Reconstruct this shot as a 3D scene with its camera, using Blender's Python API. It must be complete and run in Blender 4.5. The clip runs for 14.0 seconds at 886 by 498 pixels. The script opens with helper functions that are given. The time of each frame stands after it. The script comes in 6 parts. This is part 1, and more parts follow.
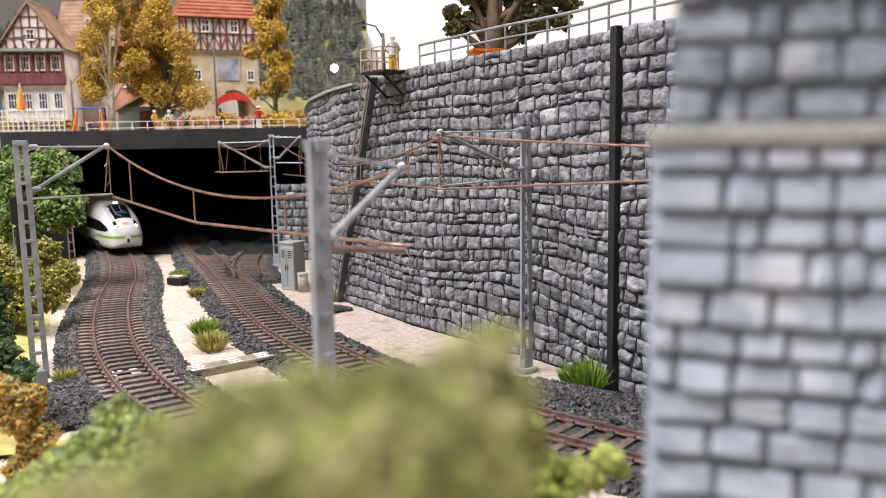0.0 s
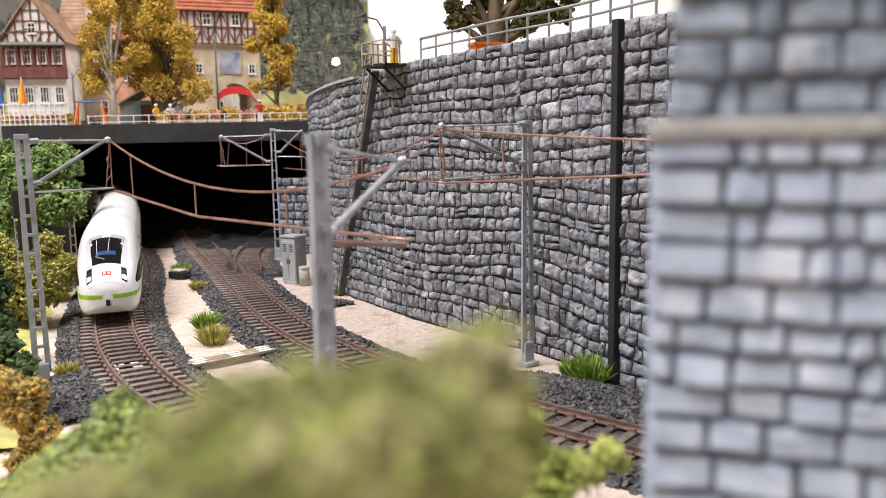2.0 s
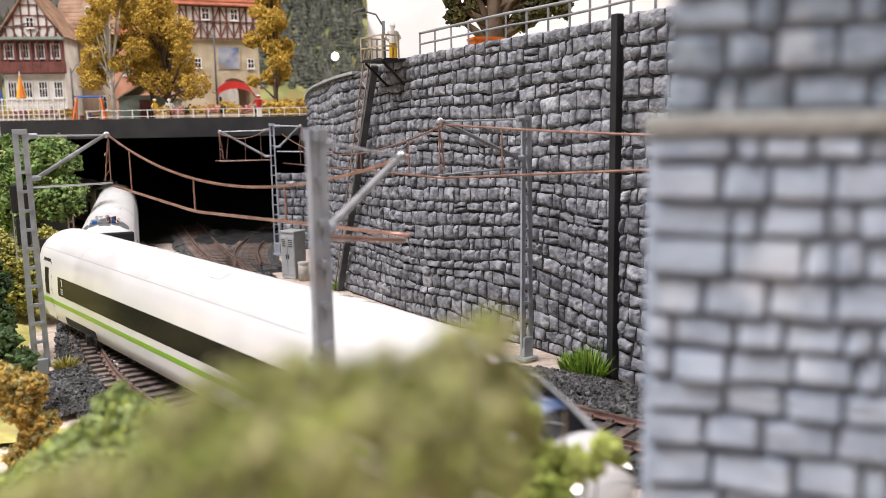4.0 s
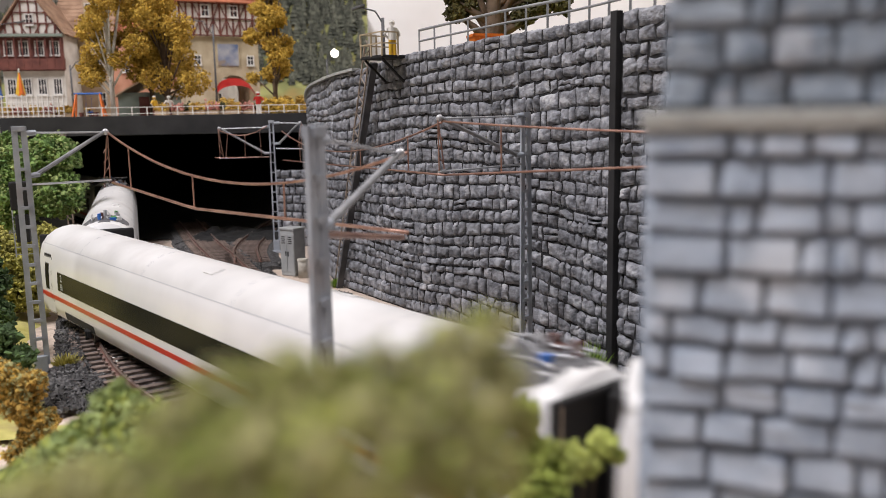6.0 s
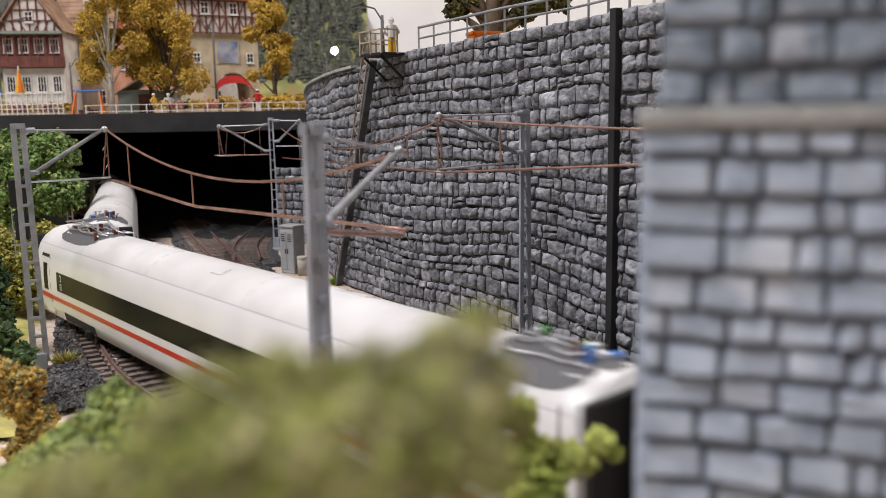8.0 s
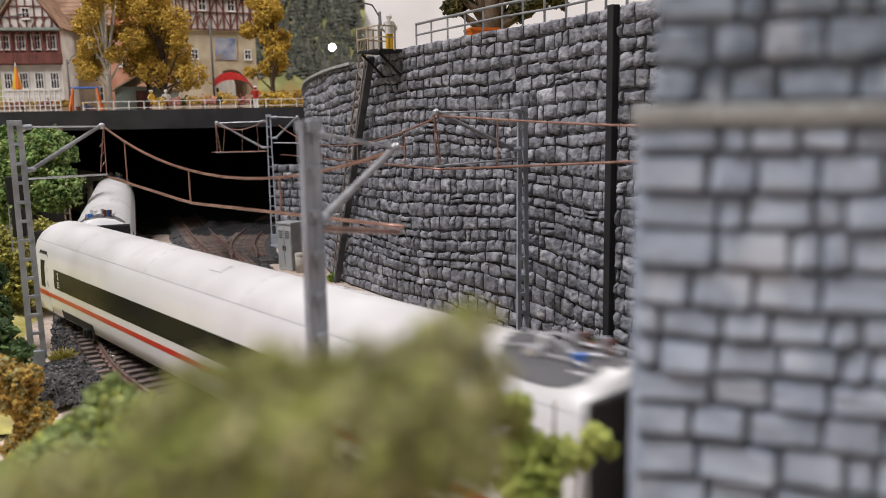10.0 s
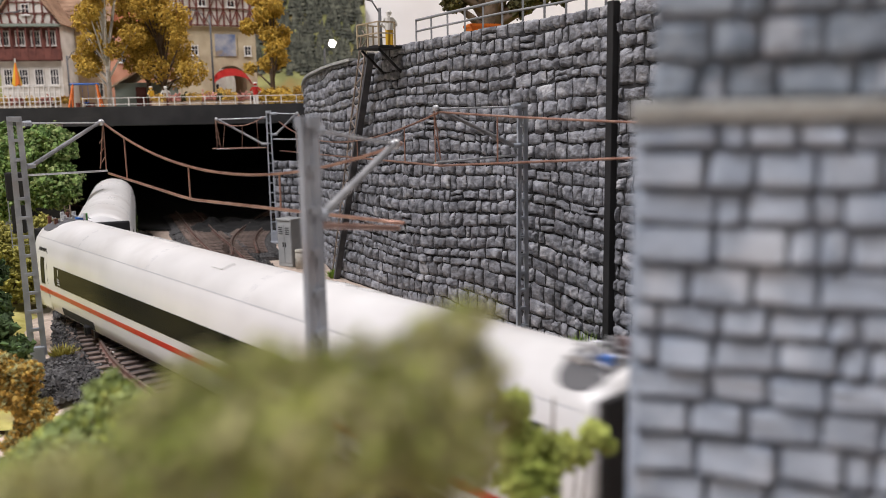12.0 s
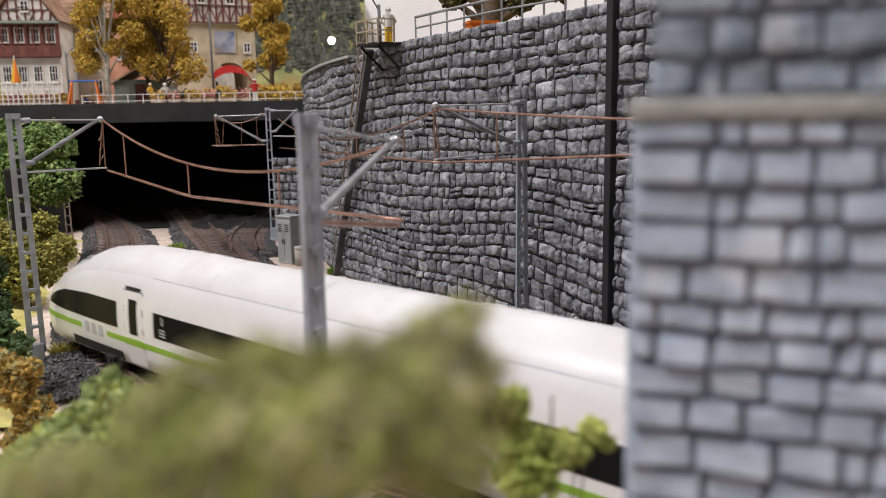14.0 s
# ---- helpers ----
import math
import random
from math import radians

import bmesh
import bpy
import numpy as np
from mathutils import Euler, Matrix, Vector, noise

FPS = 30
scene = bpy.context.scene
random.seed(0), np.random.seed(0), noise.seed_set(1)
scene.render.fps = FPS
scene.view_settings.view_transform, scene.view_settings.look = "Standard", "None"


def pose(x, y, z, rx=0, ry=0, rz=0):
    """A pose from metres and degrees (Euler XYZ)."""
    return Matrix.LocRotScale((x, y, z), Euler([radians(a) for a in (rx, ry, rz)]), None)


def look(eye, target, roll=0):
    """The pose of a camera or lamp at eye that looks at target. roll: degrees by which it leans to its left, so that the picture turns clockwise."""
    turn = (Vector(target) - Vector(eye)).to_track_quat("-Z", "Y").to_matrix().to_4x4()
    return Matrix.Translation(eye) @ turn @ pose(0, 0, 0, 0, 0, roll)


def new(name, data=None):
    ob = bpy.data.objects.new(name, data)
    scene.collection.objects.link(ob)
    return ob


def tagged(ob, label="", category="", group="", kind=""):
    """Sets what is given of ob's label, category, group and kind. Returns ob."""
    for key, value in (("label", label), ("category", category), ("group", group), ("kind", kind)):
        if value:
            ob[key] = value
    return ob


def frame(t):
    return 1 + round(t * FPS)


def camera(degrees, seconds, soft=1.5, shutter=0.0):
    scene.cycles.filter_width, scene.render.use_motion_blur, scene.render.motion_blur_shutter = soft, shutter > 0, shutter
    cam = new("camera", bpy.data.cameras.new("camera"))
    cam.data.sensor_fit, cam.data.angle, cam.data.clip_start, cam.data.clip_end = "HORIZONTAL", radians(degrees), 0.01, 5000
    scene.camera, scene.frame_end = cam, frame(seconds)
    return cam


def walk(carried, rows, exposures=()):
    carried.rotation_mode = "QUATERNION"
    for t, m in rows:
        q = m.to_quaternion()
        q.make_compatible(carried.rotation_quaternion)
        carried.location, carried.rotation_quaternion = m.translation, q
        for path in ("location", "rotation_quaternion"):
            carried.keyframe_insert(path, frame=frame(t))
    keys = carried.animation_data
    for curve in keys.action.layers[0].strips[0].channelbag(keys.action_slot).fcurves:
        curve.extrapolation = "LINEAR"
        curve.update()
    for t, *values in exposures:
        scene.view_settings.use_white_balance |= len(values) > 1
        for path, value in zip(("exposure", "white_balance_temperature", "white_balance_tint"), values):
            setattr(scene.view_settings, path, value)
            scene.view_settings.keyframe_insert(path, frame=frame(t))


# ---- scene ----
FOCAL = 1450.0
U = 0.01                       # everything below is written in centimetres: the place is a 1:87 model
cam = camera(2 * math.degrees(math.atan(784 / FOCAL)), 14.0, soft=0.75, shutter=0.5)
cam.data.dof.use_dof = True
cam.data.dof.focus_distance = 0.36
cam.data.dof.aperture_fstop = 25.0

EYE = (0.0, 0.0, 9.5)


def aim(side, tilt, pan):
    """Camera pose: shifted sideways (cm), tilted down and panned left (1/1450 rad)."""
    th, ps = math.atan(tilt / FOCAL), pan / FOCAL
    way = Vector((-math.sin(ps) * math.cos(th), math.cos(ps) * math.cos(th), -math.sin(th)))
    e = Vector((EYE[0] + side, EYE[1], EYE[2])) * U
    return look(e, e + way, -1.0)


walk(cam, [
    (0.0, aim(0.000, 203.0, 0.0)),
    (0.5, aim(0.004, 206.0, 1.5)),
    (1.0, aim(0.008, 208.7, 3.0)),
    (1.5, aim(0.013, 211.0, 3.2)),
    (2.0, aim(0.018, 214.0, 3.2)),
    (2.5, aim(0.020, 216.5, 3.2)),
    (3.0, aim(0.023, 219.0, 2.5)),
    (4.2, aim(0.033, 223.5, 2.2)),
    (5.5, aim(0.046, 227.0, 2.2)),
    (6.5, aim(0.066, 229.5, 2.2)),
    (7.5, aim(0.080, 232.0, 2.8)),
    (8.2, aim(0.090, 233.0, 2.0)),
    (9.3, aim(0.108, 236.5, 0.4)),
    (10.5, aim(0.124, 240.0, -0.8)),
    (11.5, aim(0.130, 243.5, -0.2)),
    (12.5, aim(0.135, 246.5, 0.0)),
    (13.3, aim(0.139, 248.5, 0.0)),
    (14.0, aim(0.145, 250.5, -0.6)),
], exposures=[(0.0, 0.00, 6450, 15), (2.6, 0.00, 6450, 15), (4.2, -0.20, 6450, 15), (5.3, -0.58, 6450, 15), (6.2, -0.56, 6450, 15), (7.3, -0.74, 6450, 15), (8.2, -0.60, 6450, 15), (10.3, -0.76, 6450, 15), (11.1, -0.84, 6450, 15), (12.1, -0.62, 6450, 15), (13.0, -0.92, 6450, 15), (13.5, -0.68, 6450, 15), (14.0, -0.62, 6450, 15)])

# ---- light: a hall with lamps under its ceiling ----
world = bpy.data.worlds.new("hall_air")
scene.world = world
world.use_nodes = True
world.node_tree.nodes["Background"].inputs["Color"].default_value = (0.96, 0.98, 1.0, 1)
world.node_tree.nodes["Background"].inputs["Strength"].default_value = 0.075


def hall_lamp(x, y, z, tx, ty, tz, sx, sy, watts, col=(1.0, 0.96, 0.9)):
    d = bpy.data.lights.new("hall_lamp", "AREA")
    d.shape, d.size, d.size_y, d.energy, d.color = "RECTANGLE", sx * U, sy * U, watts, col
    ob = new("hall_lamp", d)
    ob.matrix_world = look(Vector((x, y, z)) * U, Vector((tx, ty, tz)) * U)
    return ob


hall_lamp(-78, -12, 150, -8, 42, 0, 90, 60, 52.0, (1.0, 0.99, 1.0))
hall_lamp(70, 90, 160, -20, 90, 10, 120, 60, 35.0, (1.0, 0.965, 0.93))


# ---- small tools ----
def place(x, y, z, rx=0, ry=0, rz=0):
    return pose(x * U, y * U, z * U, rx, ry, rz)


def thing(name, x, y, z, rz=0, label="", category="", group="", kind=""):
    ob = new(name)
    ob.empty_display_size = 0.01
    ob.matrix_basis = place(x, y, z, 0, 0, rz)
    return tagged(ob, label, category, group, kind)


def part(name, bm, material, parent=None, label="", smooth=False):
    for v in bm.verts:
        v.co *= U
    me = bpy.data.meshes.new(name)
    bm.to_mesh(me)
    bm.free()
    for m in (material if isinstance(material, list) else [material]):
        me.materials.append(m)
    if smooth:
        me.shade_smooth()
    ob = new(name, me)
    ob.parent = parent
    return tagged(ob, label)


def raw(name, verts, faces, material, parent=None, label="", smooth=False):
    me = bpy.data.meshes.new(name)
    me.from_pydata((np.asarray(verts, float) * U).tolist(), [], faces if isinstance(faces, list) else faces.tolist())
    me.materials.append(material)
    if smooth:
        me.shade_smooth()
    ob = new(name, me)
    ob.parent = parent
    return tagged(ob, label)


def shared(name, me, parent, m):
    ob = new(name, me)
    ob.parent = parent
    ob.matrix_basis = m
    return ob


def box(bm, x, y, z, sx, sy, sz, rz=0.0, rx=0.0, ry=0.0, bevel=0.0, mi=0):
    """A block centred on x, y and standing on z."""
    m = Matrix.Translation((x, y, z + sz / 2)) @ Euler((radians(rx), radians(ry), radians(rz))).to_matrix().to_4x4() @ Matrix.Diagonal((sx, sy, sz, 1))
    got = bmesh.ops.create_cube(bm, size=1.0, matrix=m)
    fs = {f for v in got["verts"] for f in v.link_faces}
    if bevel:
        es = {e for v in got["verts"] for e in v.link_edges}
        out = bmesh.ops.bevel(bm, geom=list(es), offset=bevel, segments=2, affect="EDGES", profile=0.6)
        fs = set(out["faces"]) | {f for f in fs if f.is_valid}
    for f in fs:
        f.material_index = mi
    return bm


def rod(bm, a, b, r, r2=None, seg=8, mi=0):
    """A round bar from a to b."""
    a, b = Vector(a), Vector(b)
    d = b - a
    q = d.to_track_quat("Z", "Y").to_matrix().to_4x4()
    m = Matrix.Translation((a + b) / 2) @ q
    got = bmesh.ops.create_cone(bm, cap_ends=True, segments=seg, radius1=r, radius2=r if r2 is None else r2, depth=d.length, matrix=m)
    for f in {f for v in got["verts"] for f in v.link_faces}:
        f.material_index = mi
    return bm


def bar(bm, a, b, w, h, mi=0):
    """A square bar from a to b."""
    a, b = Vector(a), Vector(b)
    d = b - a
    q = d.to_track_quat("Z", "Y").to_matrix().to_4x4()
    got = bmesh.ops.create_cube(bm, size=1.0, matrix=Matrix.Translation((a + b) / 2) @ q @ Matrix.Diagonal((w, h, d.length, 1)))
    for f in {f for v in got["verts"] for f in v.link_faces}:
        f.material_index = mi
    return bm


def tube(bm, pts, r, seg=6):
    """A bent wire through the points."""
    pts = [Vector(p) for p in pts]
    rings = []
    for i, p in enumerate(pts):
        t = (pts[min(i + 1, len(pts) - 1)] - pts[max(i - 1, 0)]).normalized()
        u = t.cross(Vector((0, 0, 1)) if abs(t.z) < 0.9 else Vector((1, 0, 0))).normalized()
        w = t.cross(u)
        rr = r[i] if isinstance(r, (list, tuple)) else r
        rings.append([bm.verts.new(p + u * math.cos(a) * rr + w * math.sin(a) * rr) for a in (2 * math.pi * k / seg for k in range(seg))])
    for a, b in zip(rings[:-1], rings[1:]):
        for k in range(seg):
            bm.faces.new((a[k], b[k], b[(k + 1) % seg], a[(k + 1) % seg]))
    bm.faces.new(rings[0])
    bm.faces.new(rings[-1][::-1])
    return bm


def spline(ctrl, step):
    """Even points along a smooth curve through the control points."""
    c = [np.array(p, float) for p in ctrl]
    c = [2 * c[0] - c[1]] + c + [2 * c[-1] - c[-2]]
    out = []
    for i in range(1, len(c) - 2):
        for k in range(24):
            t = k / 24
            out.append(0.5 * (2 * c[i] + (c[i + 1] - c[i - 1]) * t + (2 * c[i - 1] - 5 * c[i] + 4 * c[i + 1] - c[i + 2]) * t * t + (3 * c[i] - c[i - 1] - 3 * c[i + 1] + c[i + 2]) * t ** 3))
    out.append(c[-2])
    out = np.array(out)
    s = np.concatenate(([0], np.cumsum(np.linalg.norm(np.diff(out, axis=0), axis=1))))
    n = max(2, int(s[-1] / step))
    q = np.linspace(0, s[-1], n + 1)
    return np.stack([np.interp(q, s, out[:, k]) for k in range(out.shape[1])], 1), q


class Line:
    """A way on the plan with lengths along it."""

    def __init__(self, ctrl, step=0.25):
        self.p, self.s = spline(ctrl, step)
        self.length = self.s[-1]

    def at(self, s):
        return np.array([np.interp(s, self.s, self.p[:, k]) for k in range(2)])

    def way(self, s):
        d = self.at(min(s + 0.4, self.length)) - self.at(max(s - 0.4, 0))
        return d / np.linalg.norm(d)

    def near(self, x, y):
        return self.s[np.argmin(np.hypot(self.p[:, 0] - x, self.p[:, 1] - y))]


def sweep(bm, line, s0, s1, step, profile, off=0.0, z=0.0, closed=True):
    """Carries a profile of (across, up) along a line."""
    n = max(1, int((s1 - s0) / step))
    rings = []
    for i in range(n + 1):
        s = s0 + (s1 - s0) * i / n
        p, d = line.at(s), line.way(s)
        nx, ny = d[1], -d[0]
        rings.append([bm.verts.new((p[0] + nx * (a + off), p[1] + ny * (a + off), z + b)) for a, b in profile])
    m = len(profile)
    for a, b in zip(rings[:-1], rings[1:]):
        for k in range(m if closed else m - 1):
            bm.faces.new((a[k], a[(k + 1) % m], b[(k + 1) % m], b[k]))
    if closed:
        bm.faces.new(rings[0][::-1])
        bm.faces.new(rings[-1])
    bmesh.ops.recalc_face_normals(bm, faces=bm.faces)
    return bm


RNG = np.random.default_rng(7)


def template(sub, rough, seed, squash=1.0):
    """An uneven lump: a ball with pushed points."""
    bm = bmesh.new()
    bmesh.ops.create_icosphere(bm, subdivisions=sub, radius=1.0)
    r = np.random.default_rng(seed)
    v = np.array([tuple(x.co) for x in bm.verts])
    v *= (1 + rough * r.uniform(-1, 1, (len(v), 1)))
    v[:, 2] *= squash
    f = np.array([[x.index for x in q.verts] for q in bm.faces])
    bm.free()
    return v, f


def octa(seed, rough=0.35):
    r = np.random.default_rng(seed)
    v = np.array([(1, 0, 0), (-1, 0, 0), (0, 1, 0), (0, -1, 0), (0, 0, 0.8), (0, 0, -0.8)], float)
    v = v * (1 + rough * r.uniform(-1, 1, (6, 3))) + rough * 0.6 * r.uniform(-1, 1, (6, 3))
    f = np.array([(0, 2, 4), (2, 1, 4), (1, 3, 4), (3, 0, 4), (2, 0, 5), (1, 2, 5), (3, 1, 5), (0, 3, 5)])
    return v, f


def turns(n, r):
    q = r.normal(size=(n, 4))
    q /= np.linalg.norm(q, axis=1, keepdims=True)
    w, x, y, z = q.T
    return np.stack([np.stack([1 - 2 * (y * y + z * z), 2 * (x * y - z * w), 2 * (x * z + y * w)], 1),
                     np.stack([2 * (x * y + z * w), 1 - 2 * (x * x + z * z), 2 * (y * z - x * w)], 1),
                     np.stack([2 * (x * z - y * w), 2 * (y * z + x * w), 1 - 2 * (x * x + y * y)], 1)], 1)


def scatter(name, shapes, pos, size, material, parent=None, label="", seed=1, smooth=False, rot=None):
    """Many small lumps joined in one mesh."""
    r = np.random.default_rng(seed)
    pos, size = np.asarray(pos, float), np.asarray(size, float)
    n = len(pos)
    R = turns(n, r) if rot is None else rot
    pick = r.integers(0, len(shapes), n)
    V, Fc, base = [], [], 0
    for k, (v, f) in enumerate(shapes):
        idx = np.where(pick == k)[0]
        if not len(idx):
            continue
        sz = size[idx]
        sz = sz[:, None, None] if sz.ndim == 1 else sz[:, None, :]
        w = np.einsum("nij,nvj->nvi", R[idx], v[None] * sz) + pos[idx][:, None, :]
        V.append(w.reshape(-1, 3))
        Fc.append((f[None] + base + (np.arange(len(idx)) * len(v))[:, None, None]).reshape(-1, f.shape[1]))
        base += len(idx) * len(v)
    return raw(name, np.concatenate(V), np.concatenate(Fc), material, parent, label, smooth)


# ---- materials ----
def material(name, a, b, rough=0.7, scale=120.0, bump=0.3, fine=900.0, metal=0.0, island=0.0, spread=(0.35, 0.65), third=None, third_scale=40.0, third_at=(0.55, 0.7), coat=0.0, depth=0.0006, obj=0.0):
    """Two tones in clouds, a third in stains, fine relief; island or obj: lightness that changes from piece to piece."""
    m = bpy.data.materials.new(name)
    m.use_nodes = True
    nt = m.node_tree
    bs = nt.nodes["Principled BSDF"]
    bs.inputs["Roughness"].default_value, bs.inputs["Metallic"].default_value = rough, metal
    bs.inputs["Coat Weight"].default_value = coat
    co = nt.nodes.new("ShaderNodeTexCoord")
    src = co.outputs["Object"]

    def cloud(sc, det=5.0):
        n = nt.nodes.new("ShaderNodeTexNoise")
        n.inputs["Scale"].default_value, n.inputs["Detail"].default_value = sc, det
        nt.links.new(src, n.inputs["Vector"])
        return n.outputs["Fac"]

    def ramp(fac, lo, hi, ca, cb):
        n = nt.nodes.new("ShaderNodeValToRGB")
        n.color_ramp.elements[0].position, n.color_ramp.elements[1].position = lo, hi
        n.color_ramp.elements[0].color, n.color_ramp.elements[1].color = (*ca, 1), (*cb, 1)
        nt.links.new(fac, n.inputs["Fac"])
        return n.outputs["Color"]

    def mix(fac, x, y, how="MIX"):
        n = nt.nodes.new("ShaderNodeMix")
        n.data_type, n.blend_type = "RGBA", how
        if isinstance(fac, float):
            n.inputs[0].default_value = fac
        else:
            nt.links.new(fac, n.inputs[0])
        nt.links.new(x, n.inputs[6])
        nt.links.new(y, n.inputs[7])
        return n.outputs[2]

    col = ramp(cloud(scale), spread[0], spread[1], a, b)
    if third:
        n = nt.nodes.new("ShaderNodeRGB")
        n.outputs[0].default_value = (*third, 1)
        col = mix(ramp(cloud(third_scale), third_at[0], third_at[1], (0, 0, 0), (1, 1, 1)), col, n.outputs[0])
    if island or obj:
        g = nt.nodes.new("ShaderNodeNewGeometry" if island else "ShaderNodeObjectInfo")
        k = island or obj
        tone = ramp(g.outputs["Random Per Island" if island else "Random"], 0.0, 1.0, (1 - k,) * 3, (1 + k * 0.6,) * 3)
        col = mix(1.0, col, tone, "MULTIPLY")
    nt.links.new(col, bs.inputs["Base Color"])
    if bump:
        bn = nt.nodes.new("ShaderNodeBump")
        bn.inputs["Strength"].default_value, bn.inputs["Distance"].default_value = bump, depth
        nt.links.new(cloud(fine, 4.0), bn.inputs["Height"])
        nt.links.new(bn.outputs["Normal"], bs.inputs["Normal"])
    return m


def plain(name, a, rough=0.4, metal=0.0, emit=0.0, coat=0.0):
    k = 0.9
    m = material(name, tuple(k * c for c in a), a, rough, 60.0, 0.06, 500.0, metal, coat=coat)
    if emit:
        bs = m.node_tree.nodes["Principled BSDF"]
        bs.inputs["Emission Color"].default_value, bs.inputs["Emission Strength"].default_value = (1.0, 0.93, 0.8, 1), emit
    return m


SAND = material("sand", (0.50, 0.40, 0.32), (0.66, 0.55, 0.46), 0.95, 400, 1.0, 700, third=(0.40, 0.32, 0.25), third_scale=90, depth=0.0012)
SOIL = material("soil", (0.16, 0.12, 0.07), (0.30, 0.25, 0.13), 0.95, 80, 0.8, 700, third=(0.28, 0.30, 0.06), third_scale=30, third_at=(0.45, 0.6))
GRASS = material("grass", (0.34, 0.31, 0.075), (0.50, 0.45, 0.15), 0.95, 120, 0.8, 900, third=(0.30, 0.24, 0.10), third_scale=50)
BALLAST = material("ballast", (0.032, 0.031, 0.032), (0.15, 0.146, 0.143), 0.85, 500, 0.5, 1500, island=0.6)
BALLAST_RUST = material("ballast_rust", (0.07, 0.055, 0.048), (0.27, 0.21, 0.18), 0.9, 500, 0.5, 1500, island=0.5)
RAIL_RUST = material("rail_rust", (0.12, 0.062, 0.048), (0.22, 0.125, 0.10), 0.75, 300, 0.4, 1500)
RAIL_TOP = material("rail_top", (0.26, 0.19, 0.165), (0.42, 0.34, 0.30), 0.45, 300, 0.1, 1500, metal=0.8)
SLEEPER = material("sleeper_wood", (0.11, 0.08, 0.068), (0.24, 0.18, 0.15), 0.85, 250, 0.5, 1200, obj=0.3)
STONE = material("grey_stone", (0.125, 0.13, 0.145), (0.335, 0.345, 0.37), 0.8, 280, 1.0, 520, third=(0.50, 0.50, 0.51), third_scale=140, third_at=(0.58, 0.80), obj=0.28, depth=0.0016)
STONE_FAR = material("grey_stone_joined", (0.125, 0.13, 0.145), (0.335, 0.345, 0.37), 0.8, 280, 1.0, 520, third=(0.50, 0.50, 0.51), third_scale=140, third_at=(0.58, 0.80), island=0.28, depth=0.0016)
MORTAR = material("dark_joint", (0.012, 0.012, 0.013), (0.03, 0.03, 0.032), 0.9, 200, 0.5, 900)
PILLAR = material("blue_grey_stone", (0.26, 0.31, 0.385), (0.43, 0.49, 0.575), 0.8, 250, 0.6, 900, third=(0.56, 0.61, 0.68), third_scale=150, obj=0.1, depth=0.0003)
PILLAR_J = material("pillar_joint", (0.15, 0.175, 0.22), (0.27, 0.31, 0.37), 0.9, 300, 0.4, 900)
LEDGE = material("ledge_stone", (0.26, 0.27, 0.26), (0.40, 0.41, 0.39), 0.85, 200, 0.5, 900)
BLACK = material("black_board", (0.008, 0.008, 0.009), (0.02, 0.02, 0.021), 0.75, 60, 0.2, 600)
# Near-black tunnel colour, standing in for the shade inside; also the cloth's own.
TUNNEL_DARK = material("tunnel_dark", (0.006, 0.006, 0.006), (0.02, 0.019, 0.018), 0.95, 60, 0.4, 500)
MAST = material("grey_mast_paint", (0.26, 0.285, 0.325), (0.40, 0.43, 0.475), 0.55, 100, 0.25, 900, third=(0.22, 0.18, 0.165), third_scale=50, third_at=(0.56, 0.74))
TUBE = material("grey_tube_paint", (0.17, 0.175, 0.185), (0.27, 0.275, 0.285), 0.6, 150, 0.2, 900)
MAST_RUST = material("rusty_mast_paint", (0.12, 0.085, 0.07), (0.22, 0.17, 0.15), 0.75, 150, 0.3, 900)
STEEL = material("bright_steel", (0.42, 0.43, 0.45), (0.6, 0.61, 0.63), 0.35, 150, 0.1, 900, metal=0.6)
COPPER = material("copper_wire", (0.27, 0.145, 0.11), (0.42, 0.26, 0.20), 0.4, 200, 0.2, 900, metal=0.6)
WHITE = material("white_train_paint", (0.68, 0.68, 0.68), (0.74, 0.74, 0.74), 0.28, 50, 0.03, 400, coat=0.3)
ROOFW = material("white_roof_paint", (0.58, 0.575, 0.565), (0.69, 0.685, 0.675), 0.35, 40, 0.05, 400, third=(0.47, 0.45, 0.43), third_scale=30, third_at=(0.55, 0.8))
GLASS = plain("dark_train_glass", (0.008, 0.008, 0.009), 0.25)
GLASS.node_tree.nodes["Principled BSDF"].inputs["Specular IOR Level"].default_value = 0.06
RED = plain("red_stripe", (0.55, 0.035, 0.015), 0.3)
GREEN = plain("green_stripe", (0.24, 0.45, 0.04), 0.3)
LGREY = plain("light_grey_line", (0.45, 0.46, 0.48), 0.4)
DARK = plain("dark_underframe", (0.010, 0.010, 0.011), 0.75)
LAMP = plain("headlamp_glow", (0.9, 0.9, 0.85), 0.2, 0, 12.0)
# Darker, mottled copy of the pillar stone, with the upper part's shade painted in.
PILLAR_SHADED = material("shaded_blue_stone", (0.11, 0.14, 0.18), (0.32, 0.375, 0.44), 0.85, 300, 0.8, 900, third=(0.48, 0.51, 0.56), third_scale=160, obj=0.25, depth=0.0004)


